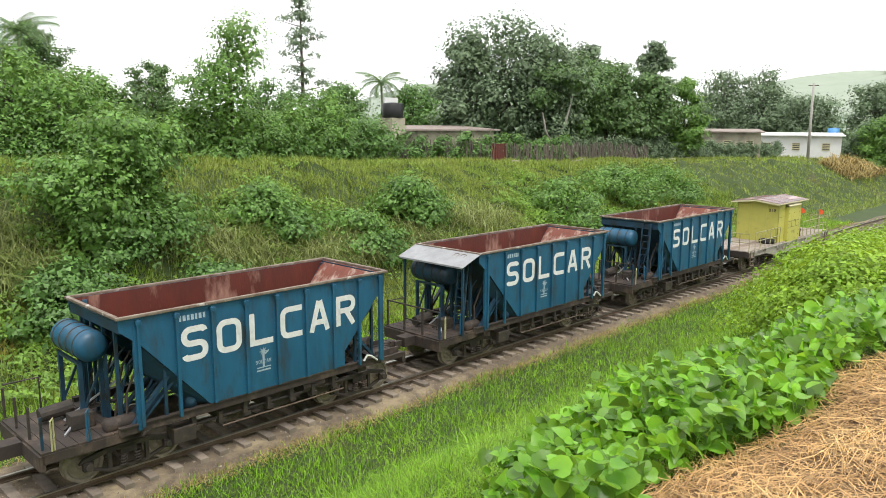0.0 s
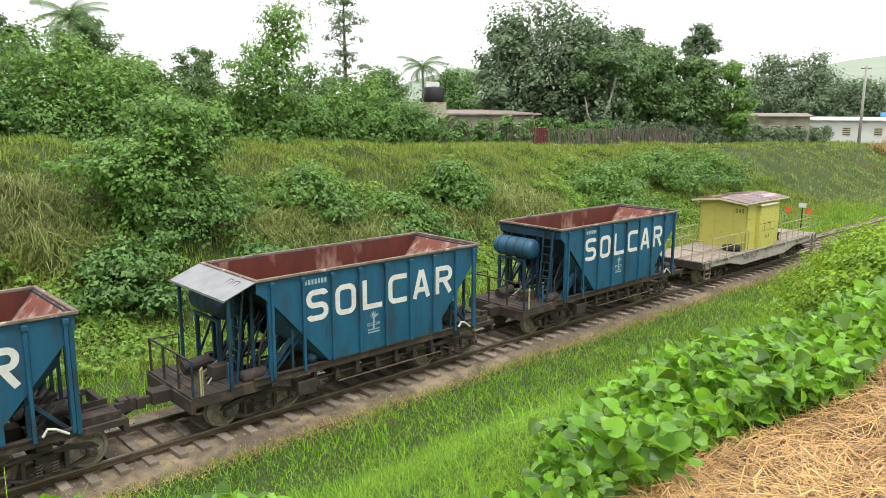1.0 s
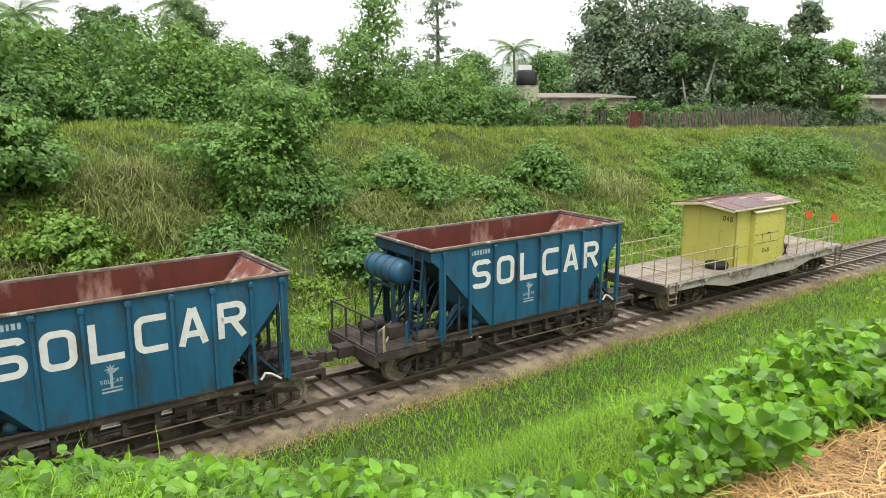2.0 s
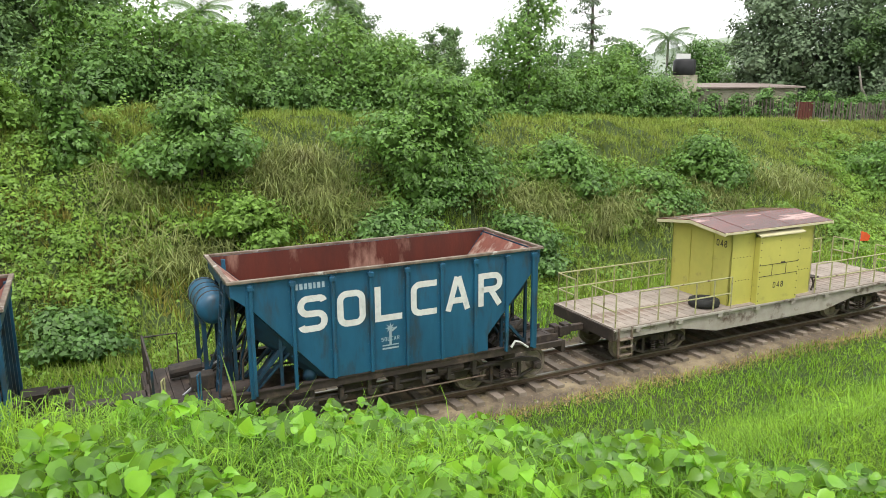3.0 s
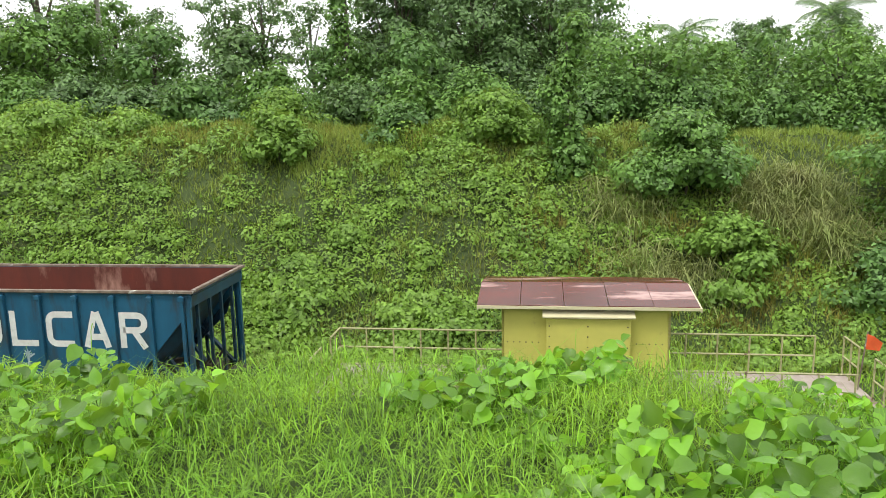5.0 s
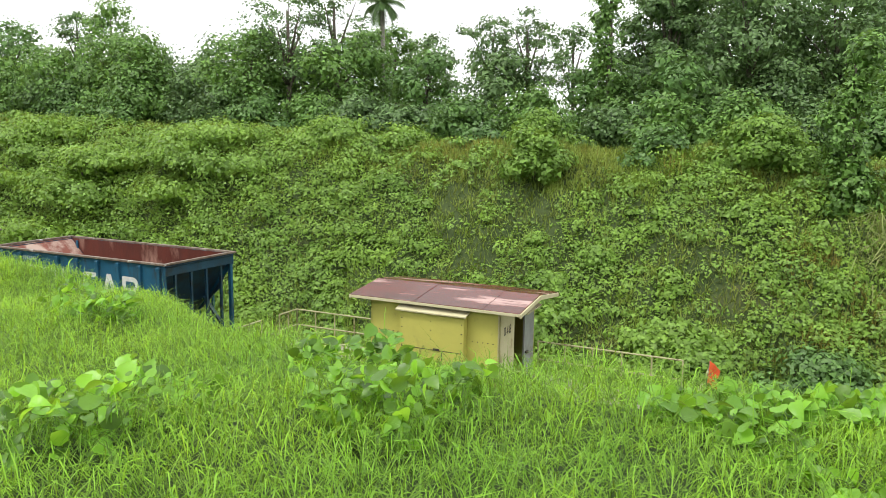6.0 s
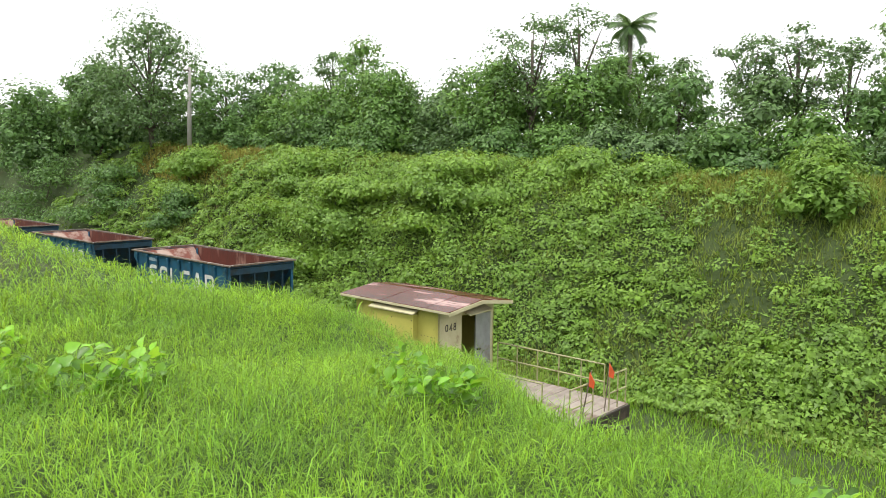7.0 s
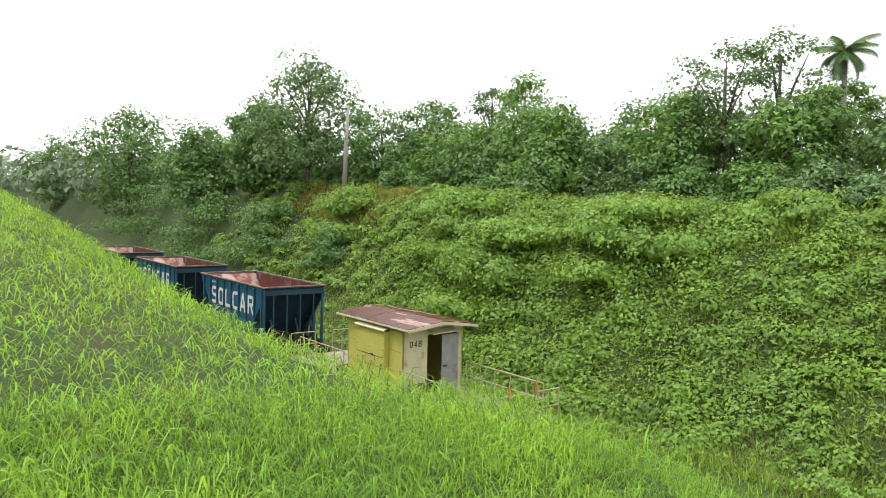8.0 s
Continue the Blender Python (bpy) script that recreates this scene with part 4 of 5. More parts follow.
def tree(name, x, y, height, spread, label, material=None, bark=None, n=3200, leaf=.3, base=0.3, lean=0.0, lobes=9, slim=1.0):
    z = float(land(x, y)) - .1
    t = thing(name, label, "tree" if "tree" in name or "palm" in name else "bush", "", pose(x, y, z))
    r0 = max(.09, height * .022)
    top = height * .82
    tm = Mesh()
    stem = [(lean * height * k * k + .12 * math.sin(k * 5 + x), .12 * math.cos(k * 4 + y), top * k) for k in np.linspace(0, 1, 6)]
    tm.tube(stem, [r0 * (1 - .7 * k) for k in np.linspace(0, 1, 6)], 7)
    L = []
    for i in range(lobes):
        k = base + (1 - base) * (i + .5) / lobes
        a = i * 2.4 + x
        rr = spread * slim * (1 - .55 * abs(k - .55)) * random.uniform(.35, .75) * (0.25 if i == lobes - 1 else 1)
        c = (lean * height * k * k + math.cos(a) * rr, math.sin(a) * rr, height * k * .93)
        s = spread * random.uniform(.42, .68) * (1.15 - .4 * k)
        L.append((c, (s, s, s * random.uniform(.6, .9))))
        p0 = Vector(stem[min(5, max(1, int(k * 4)))])
        tm.tube([p0, p0.lerp(Vector(c), .55) + Vector((0, 0, .15)), Vector(c)], [r0 * .45, r0 * .28, r0 * .1], 5)
    part("trunk", tm, bark or BARK, t, smooth=True)
    V, F = crown_mesh(L, n, leaf, dense=slim <= 1)
    raw("crown", V, F, material or TREELEAF, t)
    return t


def bush(x, y, height, width, label, material=None, n=1800, leaf=.2, name="bush", sink=.25, depth=None, lobes=6):
    z = float(land(x, y)) - sink
    t = thing(name, label, "bush", "", pose(x, y, z))
    L = []
    dw = (depth or width) / 2
    for i in range(lobes):
        a = i * 2.4 + y
        k = i / max(1, lobes - 1)
        px, py = math.cos(a) * width * .27 * (1 - .75 * k), math.sin(a) * dw * .5 * (1 - .75 * k)
        s = width * (.3 - .1 * k)
        dz = float(land(x + px, y + py)) - z - sink
        L.append(((px, py, dz * .9 + (height + sink) * (.2 + .55 * k)), (s, s * dw * 2 / width, (height + sink) * (.32 - .08 * k))))
    sm = Mesh()
    sm.tube([(0, 0, 0), Vector(L[-1][0]) * .6 + Vector((.05, 0, .1)), L[-1][0]], [.06, .04, .015], 6)
    part("stem", sm, BARK, t)
    V, F = crown_mesh(L, n, leaf)
    raw("foliage", V, F, material or BUSHLEAF, t)
    return t


def palm(x, y, height, label, fronds=16, length=2.4, bark=None):
    z = float(land(x, y)) - .1
    t = thing("palm_tree", label, "palm tree", "", pose(x, y, z))
    part("trunk", Mesh().tube([(.1 * math.sin(k * 3), 0, height * k) for k in np.linspace(0, 1, 7)], [.2 - .07 * k for k in np.linspace(0, 1, 7)], 8), bark or PALEBARK, t, smooth=True)
    for i in range(fronds):
        a = i * 2.399
        el = radians(75 - 105 * i / fronds)
        pts = []
        for k in np.linspace(0, 1, 9):
            e = el - k * 1.1
            pts.append(Vector((math.cos(a) * math.cos(e * .8) * length * k, math.sin(a) * math.cos(e * .8) * length * k, height + length * (math.sin(el) * k - .55 * k * k))))
        m = Mesh().tube(pts, [.03 - .024 * k for k in np.linspace(0, 1, 9)], 4)
        side = Vector((-math.sin(a), math.cos(a), 0))
        for k in range(1, 9):
            for q in (0, .33, .66):
                p = pts[k - 1].lerp(pts[k], q)
                ln = length * .38 * math.sin(math.pi * (k + q) / 9.5) + .12
                fw = (pts[k] - pts[k - 1]).normalized()
                for s in (-1, 1):
                    tip = p + side * s * ln * .75 + fw * ln * .5 - Vector((0, 0, ln * .45))
                    m.poly([p, p + fw * .1, tip])
        part("frond", m, TREELEAF, t)
    return t


LIGHTLEAF = mat("light_green_leaf", (0.17, 0.295, 0.045), 0.55, col2=(0.125, 0.235, 0.038), scale=0.6, per="island", vary=0.35, trans=0.25, spec=0.3)
# foliage on the far bank: named bushes and heaps of vine
KUDZU = "heap of dark green vine on the grassy bank"
BANK = [
    (2.7, 13.6, 2.9, 3.9, KUDZU, VINE, 2600), (3.9, 10.7, 1.3, 3.2, "low bright green bush at the foot of the bank", LIGHTLEAF, 1500),
    (19.4, 12.8, 2.0, 3.6, KUDZU, VINE, 1700), (28.2, 12.6, 2.4, 3.6, KUDZU, VINE, 1700), (24.0, 11.6, 1.5, 4.5, "broad leafy bush on the bank", VINE, 1500),
    (-4.7, 16.2, 1.7, 3.7, "rounded light green bush on the crest", LIGHTLEAF, 1900), (-13.7, 13.8, 1.9, 2.6, "small bush on the bank", LIGHTLEAF, 1100),
    (-14.5, 17.0, 1.7, 2.2, "small round bush on the crest", LIGHTLEAF, 1000), (-38.2, 10.9, 3.6, 6.6, KUDZU, VINE, 3600), (-31.5, 12.5, 2.7, 6.4, KUDZU, VINE, 3200),
    (-44.0, 12.5, 2.6, 6.0, KUDZU, VINE, 2400), (-54.6, 10.0, 2.4, 3.4, "dark bush on the bank", BUSHLEAF, 1200), (-9.0, 16.5, 1.1, 2.4, "small bush on the crest", BUSHLEAF, 900),
    (-6.8, 7.8, .5, 3.9, "low leafy bush at the foot of the bank", CREEPER, 1700), (-56.3, 12.0, 3.4, 5.0, KUDZU, VINE, 2200), (-2.2, 7.3, .9, 3.0, "dark low bush at the foot of the bank", BUSHLEAF, 1200),
    (-12.0, 8.2, .4, 4.0, "low leafy bush at the foot of the bank", CREEPER, 1200), (42.0, 12.0, 2.3, 6.0, KUDZU, VINE, 1800), (50.0, 12.6, 2.6, 6.5, KUDZU, VINE, 1800), (57.0, 12.6, 2.0, 6.0, KUDZU, VINE, 1500),
    (14.5, 8.8, 1.3, 3.2, "dark leafy bush at the foot of the bank", BUSHLEAF, 1200), (-66.0, 10.0, 3.5, 7.0, KUDZU, BUSHLEAF, 1800), (-78.0, 9.5, 4.2, 9.0, KUDZU, BUSHLEAF, 2000), (-95.0, 9.0, 5.0, 12.0, KUDZU, BUSHLEAF, 2000),
    (9.0, 9.5, 1.6, 3.6, "leafy bush at the foot of the bank", BUSHLEAF, 1300), (-21.0, 16.4, 1.3, 3.0, "small bush on the crest", VINE, 900), (-25.5, 15.8, 1.5, 4.0, KUDZU, VINE, 1300),
]
for bx, by, bh, bw, lab, bm_, bn in BANK:
    low = .62 if bx < -20 else 1.0
    bush(bx, by, bh * 1.2 * low, bw * 1.4, lab, CREEPER if bx < -20 and bm_ is VINE else bm_, int(bn * 1.3), leaf=.25, lobes=8)


def vine_column(x, y, height, width, label, n=2600):
    z = float(land(x, y)) - .3
    t = thing("vine_covered_tree", label, "tree", "", pose(x, y, z))
    part("trunk", Mesh().tube([(0, 0, 0), (.1, 0, height * .5), (0, .05, height * .95)], [.16, .12, .05], 7), BARK, t, smooth=True)
    L = [((0.25 * math.sin(k * 9) * width, .1, height * k + .3), (width * (.75 - .35 * k + .12 * math.sin(k * 13)), width * .5, height * .14)) for k in np.linspace(.02, .95, 8)]
    V, F = crown_mesh(L, n, .24)
    raw("foliage", V, F, VINE, t)
    return t


vine_column(-1.9, 14.0, 6.0, 1.35, "tree trunk wrapped in dark green vine")
st = vine_column(11.3, 11.9, 5.2, 4.2, "small tree smothered in dark green vine", 5200)
vine_column(13.6, 12.4, 4.4, 2.6, "vine-draped small tree on the bank", 2600)
vine_column(22.8, 22.0, 7.6, 4.0, "tall tree smothered in vine behind the bank", 4200)

# tall cane grass clumps on the bank
P = []
for cx, cy, rx, ry, n in ((6.2, 12.8, 1.9, 1.2, 2000), (7.8, 11.4, 1.4, 1.0, 1200), (16.5, 11.6, 2.4, 1.0, 1700), (6.6, 13.8, 1.6, .8, 1000), (0.2, 12.5, 1.6, 1.0, 500), (22.0, 11.0, 3.0, 1.0, 1500), (33.0, 12.0, 3.0, 1.2, 1000), (1.5, 10.0, 2.0, 1.0, 700), (19.5, 10.4, 1.6, .8, 700), (27.0, 11.2, 2.0, .9, 800)):
    q = rng.normal(size=(n, 2)) * (rx * .5, ry * .5) + (cx, cy)
    P.append(np.stack([q[:, 0], q[:, 1], land(q[:, 0], q[:, 1])], 1))
P = np.concatenate(P)
CANE = mat("cane_grass", (0.2, 0.27, 0.07), 0.6, col2=(0.29, 0.31, 0.13), scale=0.8, per="island", vary=0.35, trans=0.25, spec=0.3)
stuff("cane_grass", arches(P, rng.uniform(.9, 2.1, len(P)), rng.uniform(.012, .022, len(P)), .6, 1.0, .8), CANE, "arching grey-green cane grass on the bank", "cane grass")

# far bank cover: creeper in patches between rough grass
def leafy(x, y):
    """Above zero where creeper covers the far bank."""
    return patchy(x, y, .28, 1.0) + .5 * patchy(x, y, .8, 2.0) + np.interp(x, [-75, -52, -44, -27, -22, 0, 3, 60], [.0, -.1, .8, .8, .28, .2, -.3, -.35]) - np.interp(y, [13.5, 16], [0, .5])


P = on_land(300000, -68, 62, 5.2, 20.0, lambda x, y: (leafy(x, y) + rng.normal(size=len(x)) * .3 > 0) & (rng.random(len(x)) < np.interp(np.abs(x + 4), [0, 25, 45, 70], [1, 1, .8, .5])))
P[:, 2] += rng.uniform(0, .16, len(P)) + .6 * np.clip(patchy(P[:, 0], P[:, 1], .55), 0, 1) + .25 * np.clip(patchy(P[:, 0], P[:, 1], 1.7), 0, 1)
nn = rng.normal(size=P.shape) * .32 + np.array([0, -.45, .9])
stuff("bank_vine", leaf_tris(P, nn, rng.uniform(.07, .17, len(P)) * np.interp(np.abs(P[:, 0]), [0, 45, 120], [1, 1.3, 2.2])), CREEPER, "creeping green vine over the bank", "vine")
# mounds of vine, small and many, that make the bank lumpy
cen = on_land(4200, -75, 60, 6.4, 18.0, lambda x, y: leafy(x, y) + rng.normal(size=len(x)) * .35 > .1)
rr = rng.uniform(.3, .95, len(cen)) * np.interp(cen[:, 0], [-46, -40, -28, -22], [1, 1.6, 1.6, 1])
m = 84
dd = unit(rng.normal(size=(len(cen), m, 3)) + np.array([0, -.25, .5]))
dd[:, :, 2] = np.abs(dd[:, :, 2])
pp = cen[:, None, :] + dd * rr[:, None, None] * np.array([1, 1, .6]) * rng.uniform(.75, 1.12, (len(cen), m, 1))
pp, dd = pp.reshape(-1, 3), dd.reshape(-1, 3)
pp[:, 2] = np.maximum(pp[:, 2], land(pp[:, 0], pp[:, 1]) + .03)
stuff("bank_vine_mounds", leaf_tris(pp, dd * 1.2 + rng.normal(size=pp.shape) * .25 + np.array([0, 0, .2]), rng.uniform(.08, .18, len(pp)) * np.interp(np.abs(pp[:, 0]), [0, 40, 80], [1, 1.25, 1.8])), CREEPER, "lumpy mounds of creeping vine on the bank", "vine")
Q = np.concatenate([on_land(250000, -60, 66, 5.0, 24.0, lambda x, y: rng.random(len(x)) < np.where(leafy(x, y) < .1, 1, .45)), on_land(26000, 60, 140, 4.0, 24.0), on_land(30000, -52, 2, 13.2, 18.0)])
stuff("bank_grass", spears(Q, rng.uniform(.18, .62, len(Q)), rng.uniform(.016, .034, len(Q)) * np.interp(Q[:, 0], [40, 120], [1, 2.2]), 1.2), GRASS_FAR, "rough yellow-green grass on the bank", "grass")
YELLOWGRASS = mat("yellowed_grass", (0.3, 0.3, 0.05), 0.7, col2=(0.26, 0.22, 0.06), scale=0.4, per="island", vary=0.4, trans=0.25, spec=0.25)
Q = np.concatenate([on_land(7000, -66, -50, 12.0, 16.5), on_land(9000, -45, 2, 14.5, 17.5, lambda x, y: patchy(x, y, .5, 3.0) > .1), on_land(9000, -4, 9, 8.0, 12.5, lambda x, y: patchy(x, y, .9, 1.0) > .05)])
stuff("yellow_grass", spears(Q, rng.uniform(.25, .7, len(Q)), rng.uniform(.012, .026, len(Q)) * np.interp(Q[:, 0], [-60, -40], [1.8, 1]), 1.1), YELLOWGRASS, "patches of yellowed grass on the bank", "grass")
# the field beyond the crest, and the flat beside the track
P = on_land(40000, 10, 110, 18, 45)
stuff("field_grass", spears(P, rng.uniform(.15, .4, len(P)), rng.uniform(.03, .06, len(P)), .9), GRASS_FAR, "bright grass of the field beyond the bank", "grass")
P = on_land(60000, -34, 70, 1.9, 7.2)
stuff("ditch_grass", spears(P, rng.uniform(.15, .45, len(P)), rng.uniform(.01, .02, len(P)), .9), GRASS, "green grass in the ditch beside the track", "grass")

# near slope and verge
P = on_land(190000, -3, 60, -12.6, -1.6, lambda x, y: (y - crest_y(x) > -.6) & (rng.random(len(x)) < np.interp(x, [0, 20, 60], [1, .9, .4]) * np.interp(y, [-2.4, -1.6], [1, .12])))
stuff("verge_grass", spears(P, rng.uniform(.1, .3, len(P)) * (1 + .4 * patchy(P[:, 0], P[:, 1], 1.3)), rng.uniform(.008, .015, len(P)), 1.2), GRASS, "lush green grass on the verge beside the track", "grass")
P = on_land(4200, -3, 30, -12.4, -2.6, lambda x, y: patchy(x, y, 1.2, 1.0) > .25)
stuff("tall_verge_grass", arches(P, rng.uniform(.35, .75, len(P)), rng.uniform(.006, .011, len(P)), .6, 1.0, .5), GRASS, "taller arching grass tufts on the verge", "grass")
P = on_land(42000, -12, 62, -2.4, -1.3, lambda x, y: rng.random(len(x)) < np.interp(y, [-2.4, -1.9, -1.5, -1.3], [.2, 1, 1, .3]))
P = np.concatenate([P, on_land(9000, -10, 70, 1.35, 2.4)])
P[:, 2] = np.maximum(P[:, 2], -.34)
stuff("dry_grass", spears(P, rng.uniform(.05, .17, len(P)), rng.uniform(.006, .013, len(P)), 1.8), DRYGRASS, "short dry grass beside the sleepers", "dry grass")
# loose ballast between and beside the sleepers
n = 15000
gx_, gy_ = rng.uniform(-20, 75, n), rng.normal(size=n) * .95
r_ = rng.uniform(.018, .05, n)
C = np.stack([gx_, track_y(gx_) + np.clip(gy_, -1.9, 2.1), np.where(np.abs(gy_) < 1.35, -.25, -.25 - (np.abs(gy_) - 1.35) * .2)], 1)
K = np.array([(1, 0, 0), (-.5, .8, 0), (-.6, -.8, 0), (.1, .1, .8)])
V = (C[:, None, :] + (K[None] + rng.normal(size=(n, 4, 3)) * .2) * r_[:, None, None]).reshape(-1, 3)
Fg = (np.arange(n)[:, None, None] * 4 + np.array([[0, 1, 3], [1, 2, 3], [2, 0, 3]])[None]).reshape(-1, 3)
stuff("ballast_gravel", (V, Fg), GRAVEL, "loose grey-brown gravel between the sleepers", "gravel")


def straw_zone(x, y):
    return (x > .8) & (y < -14.5 - .13 * (x - 3.3) + .2 * np.sin(1.7 * x)) & (x < 14)


# foreground grass on the near bank: drooping leaves at all heights over a few stems
P = on_land(290000, -15, 9, -16.2, -8.8, lambda x, y: ~straw_zone(x, y) & (rng.random(len(x)) < np.interp(y - crest_y(x), [-4.5, -1, .8, 2], [.9, 1, .7, .2]) * np.interp(x, [-15, -6, 3, 9], [.8, 1, 1, .6])))
tuft = 1 + .55 * patchy(P[:, 0], P[:, 1], 1.1) + .3 * patchy(P[:, 0], P[:, 1], 4.1, 2.0)
P[:, 2] += rng.random(len(P)) ** .8 * .2 * tuft
stuff("foreground_grass", arches(P, rng.uniform(.1, .27, len(P)), rng.uniform(.0018, .0042, len(P)), .4, 1.02, .7), GRASS, "lush tangled fresh grass on the near bank", "grass")
P = on_land(12000, -15, 7, -16, -9.5, lambda x, y: ~straw_zone(x, y) & (patchy(x, y, 1.7, .5) > -.1))
stuff("grass_stems", arches(P, rng.uniform(.3, .6, len(P)), rng.uniform(.0016, .003, len(P)), .8, 1.02, .35), GRASS, "tall thin grass stems nodding over the near bank", "grass")
P = on_land(92000, -48, -13, -18.5, -5.5, lambda x, y: rng.random(len(x)) < np.interp(x, [-48, -20, -13], [.4, .9, 1]))
P[:, 2] += rng.random(len(P)) * .2
stuff("near_bank_grass", arches(P, rng.uniform(.14, .34, len(P)), rng.uniform(.004, .009, len(P))), GRASS, "tall fresh grass along the near bank", "grass")
P = on_land(26000, -140, -40, -30, -5.5)
stuff("distant_bank_grass", spears(P, rng.uniform(.3, .6, len(P)), rng.uniform(.03, .06, len(P)), 1.1), GRASS, "fresh grass further along the near bank", "grass")
P = on_land(9000, -40, 16, -32, -16.5)
stuff("back_grass", blades(P, rng.uniform(.25, .5, len(P)), rng.uniform(.012, .025, len(P)), .9), GRASS, "tall grass on the high ground above the bank", "grass")

# straw and cut stems
sx, sy = np.meshgrid(np.arange(.8, 14.2, .25), np.arange(-19.2, -13.4, .2), indexing="ij")
sk = straw_zone(sx, sy)
si = np.arange(sx.size).reshape(sx.shape)
sf = np.stack([si[:-1, :-1], si[1:, :-1], si[1:, 1:], si[:-1, 1:]], -1)[sk[:-1, :-1] & sk[1:, :-1] & sk[1:, 1:] & sk[:-1, 1:]]
bed = np.stack([sx, sy, land(sx, sy) + .012 + .03 * rng.random(sx.shape)], -1).reshape(-1, 3)
stuff("straw_litter", (bed, sf), STRAWBED, "matted brown dry litter under the cut grass", "straw")
P = on_land(60000, .5, 14, -19, -13.2, straw_zone)
n = len(P)
P[:, 2] += rng.random(n) ** 1.5 * (.1 + .09 * patchy(P[:, 0], P[:, 1], 2.1)) + .01
an = rng.normal(size=n) * .9 + .6 * patchy(P[:, 0], P[:, 1], 1.3, 1.0) * 3
d_ = np.stack([np.cos(an), np.sin(an), rng.normal(size=n) * .16], 1)
e_ = np.stack([-np.sin(an), np.cos(an), rng.normal(size=n) * .3], 1)
l_, w_, c_ = rng.uniform(.05, .24, (n, 1)), rng.uniform(.0016, .0036, (n, 1)), rng.normal(size=(n, 1)) * .035
k_ = np.array([[0, 0, 1.0]])
V = np.stack([P - d_ * l_ - e_ * w_, P - d_ * l_ + e_ * w_, P + e_ * (c_ + w_) + k_ * .02, P + e_ * (c_ - w_) + k_ * .02, P + d_ * l_ + e_ * w_, P + d_ * l_ - e_ * w_], 1).reshape(-1, 3)
Fs = (np.arange(n)[:, None, None] * 6 + np.array([[0, 1, 2, 3], [3, 2, 4, 5]])[None]).reshape(-1, 4)
stuff("straw", (V, Fs), STRAW, "long orange-brown cut stalks heaped on the ground", "straw")


# broad-leaved bean vine in patches along the edge
SPOTS = [(1.3, -13.3, .6), (.5, -13.2, .5), (2.0, -13.1, .45), (-5.5, -12.65, .45), (-5.0, -12.75, .4), (-5.05, -13.35, .28), (-6.2, -14.35, .3), (-6.3, -13.6, .3), (-3.2, -12.2, .35), (-2.8, -11.95, .3), (-10.6, -13.7, .4), (-12.3, -14.1, .35), (-9.1, -12.1, .35), (-11.2, -14.5, .3)]
def bean_zone(x, y):
    e = crest_y(x)
    right = (x > 4.45 + .45 * (y + 14.7) + .2 * np.sin(3.1 * y)) & (x < 17) & (y > -14.55 - .13 * (x - 3.3) + .2 * np.sin(1.7 * x)) & (y < e + .35)
    left = (x > -3.2) & (x <= 4.3) & (y > e - 1.9) & (y < e + np.interp(x, [-.8, 2.2, 3.2], [.5, .35, -.7])) & (patchy(x, y, 1.1, 2.0) > np.interp(x, [-1, 0], [-.2, -.5]))
    far_l = np.zeros_like(x, bool)
    for cx, cy, cr in SPOTS:
        far_l |= np.hypot(x - cx, (y - cy) * 1.2) < cr * 1.35 * (1 + .3 * np.sin(3 * x + 2 * y))
    return right | left | far_l


P = on_land(120000, -13, 17, -16, -10, bean_zone)
P = P[rng.random(len(P)) < np.interp(P[:, 0], [-13, -3.2, -2.6, 2.5, 4, 8, 17], [.55, .55, .55, .62, .52, .44, .36])]
hgt = np.where(P[:, 0] > 3.5, .45 + .4 * np.clip(patchy(P[:, 0], P[:, 1], 1.1), -.4, 1), np.interp(P[:, 0], [-4.6, -3.8, -2.6, -2.4, -1.7, -.4, 1.0, 3.5], [.32, .18, .18, .34, .32, .25, .3, .26]) * (1 + .5 * patchy(P[:, 0], P[:, 1], 2.0)))
P[:, 2] += hgt * rng.uniform(.1, 1.1, len(P)) ** .75 + .03
nn = rng.normal(size=P.shape) * .5 + np.array([-.12, -.3, .85])
bean = stuff("bean_vine", broad_leaves(P, nn, np.where(P[:, 0] > 3.5, rng.uniform(.07, .19, len(P)), rng.uniform(.04, .12, len(P))), .3), BEAN, "broad glossy bean-vine leaves on the bank edge", "bean vine")
bean.data.polygons.foreach_set("use_smooth", np.ones(len(bean.data.polygons), dtype=bool))
# thin runners that stick out of the bean vine
run = Mesh()
for k in range(170):
    bx, by, bz = P[int(rng.integers(0, len(P)))]
    a, l = rng.uniform(0, 6.28), rng.uniform(.15, .4)
    c = Vector((math.cos(a), math.sin(a), 0))
    b0 = Vector((bx, by, bz))
    run.tube([b0, b0 + c * l * .3 + Vector((0, 0, l * .5)), b0 + c * l * .75 + Vector((0, 0, l * .62)), b0 + c * l + Vector((0, 0, l * .4))], [.0028, .0024, .002, .0012], 4, False)
tagged(part("vine_runners", run, GRASS, smooth=True), "thin pale curling runners of the bean vine", "vine", kind="stuff")
# bright bush further along the near bank
for bx, by, bh, bw in ((23.5, -10.6, 2.3, 6.4), (29, -10.2, 2.4, 8.0), (19.0, -11.8, 1.9, 5.0), (37, -9.8, 2.2, 9.0)):
    bush(bx, by, bh, bw, "dense yellow-green leafy bush on the near bank", BRIGHTLEAF, 10500, leaf=.145, lobes=14)

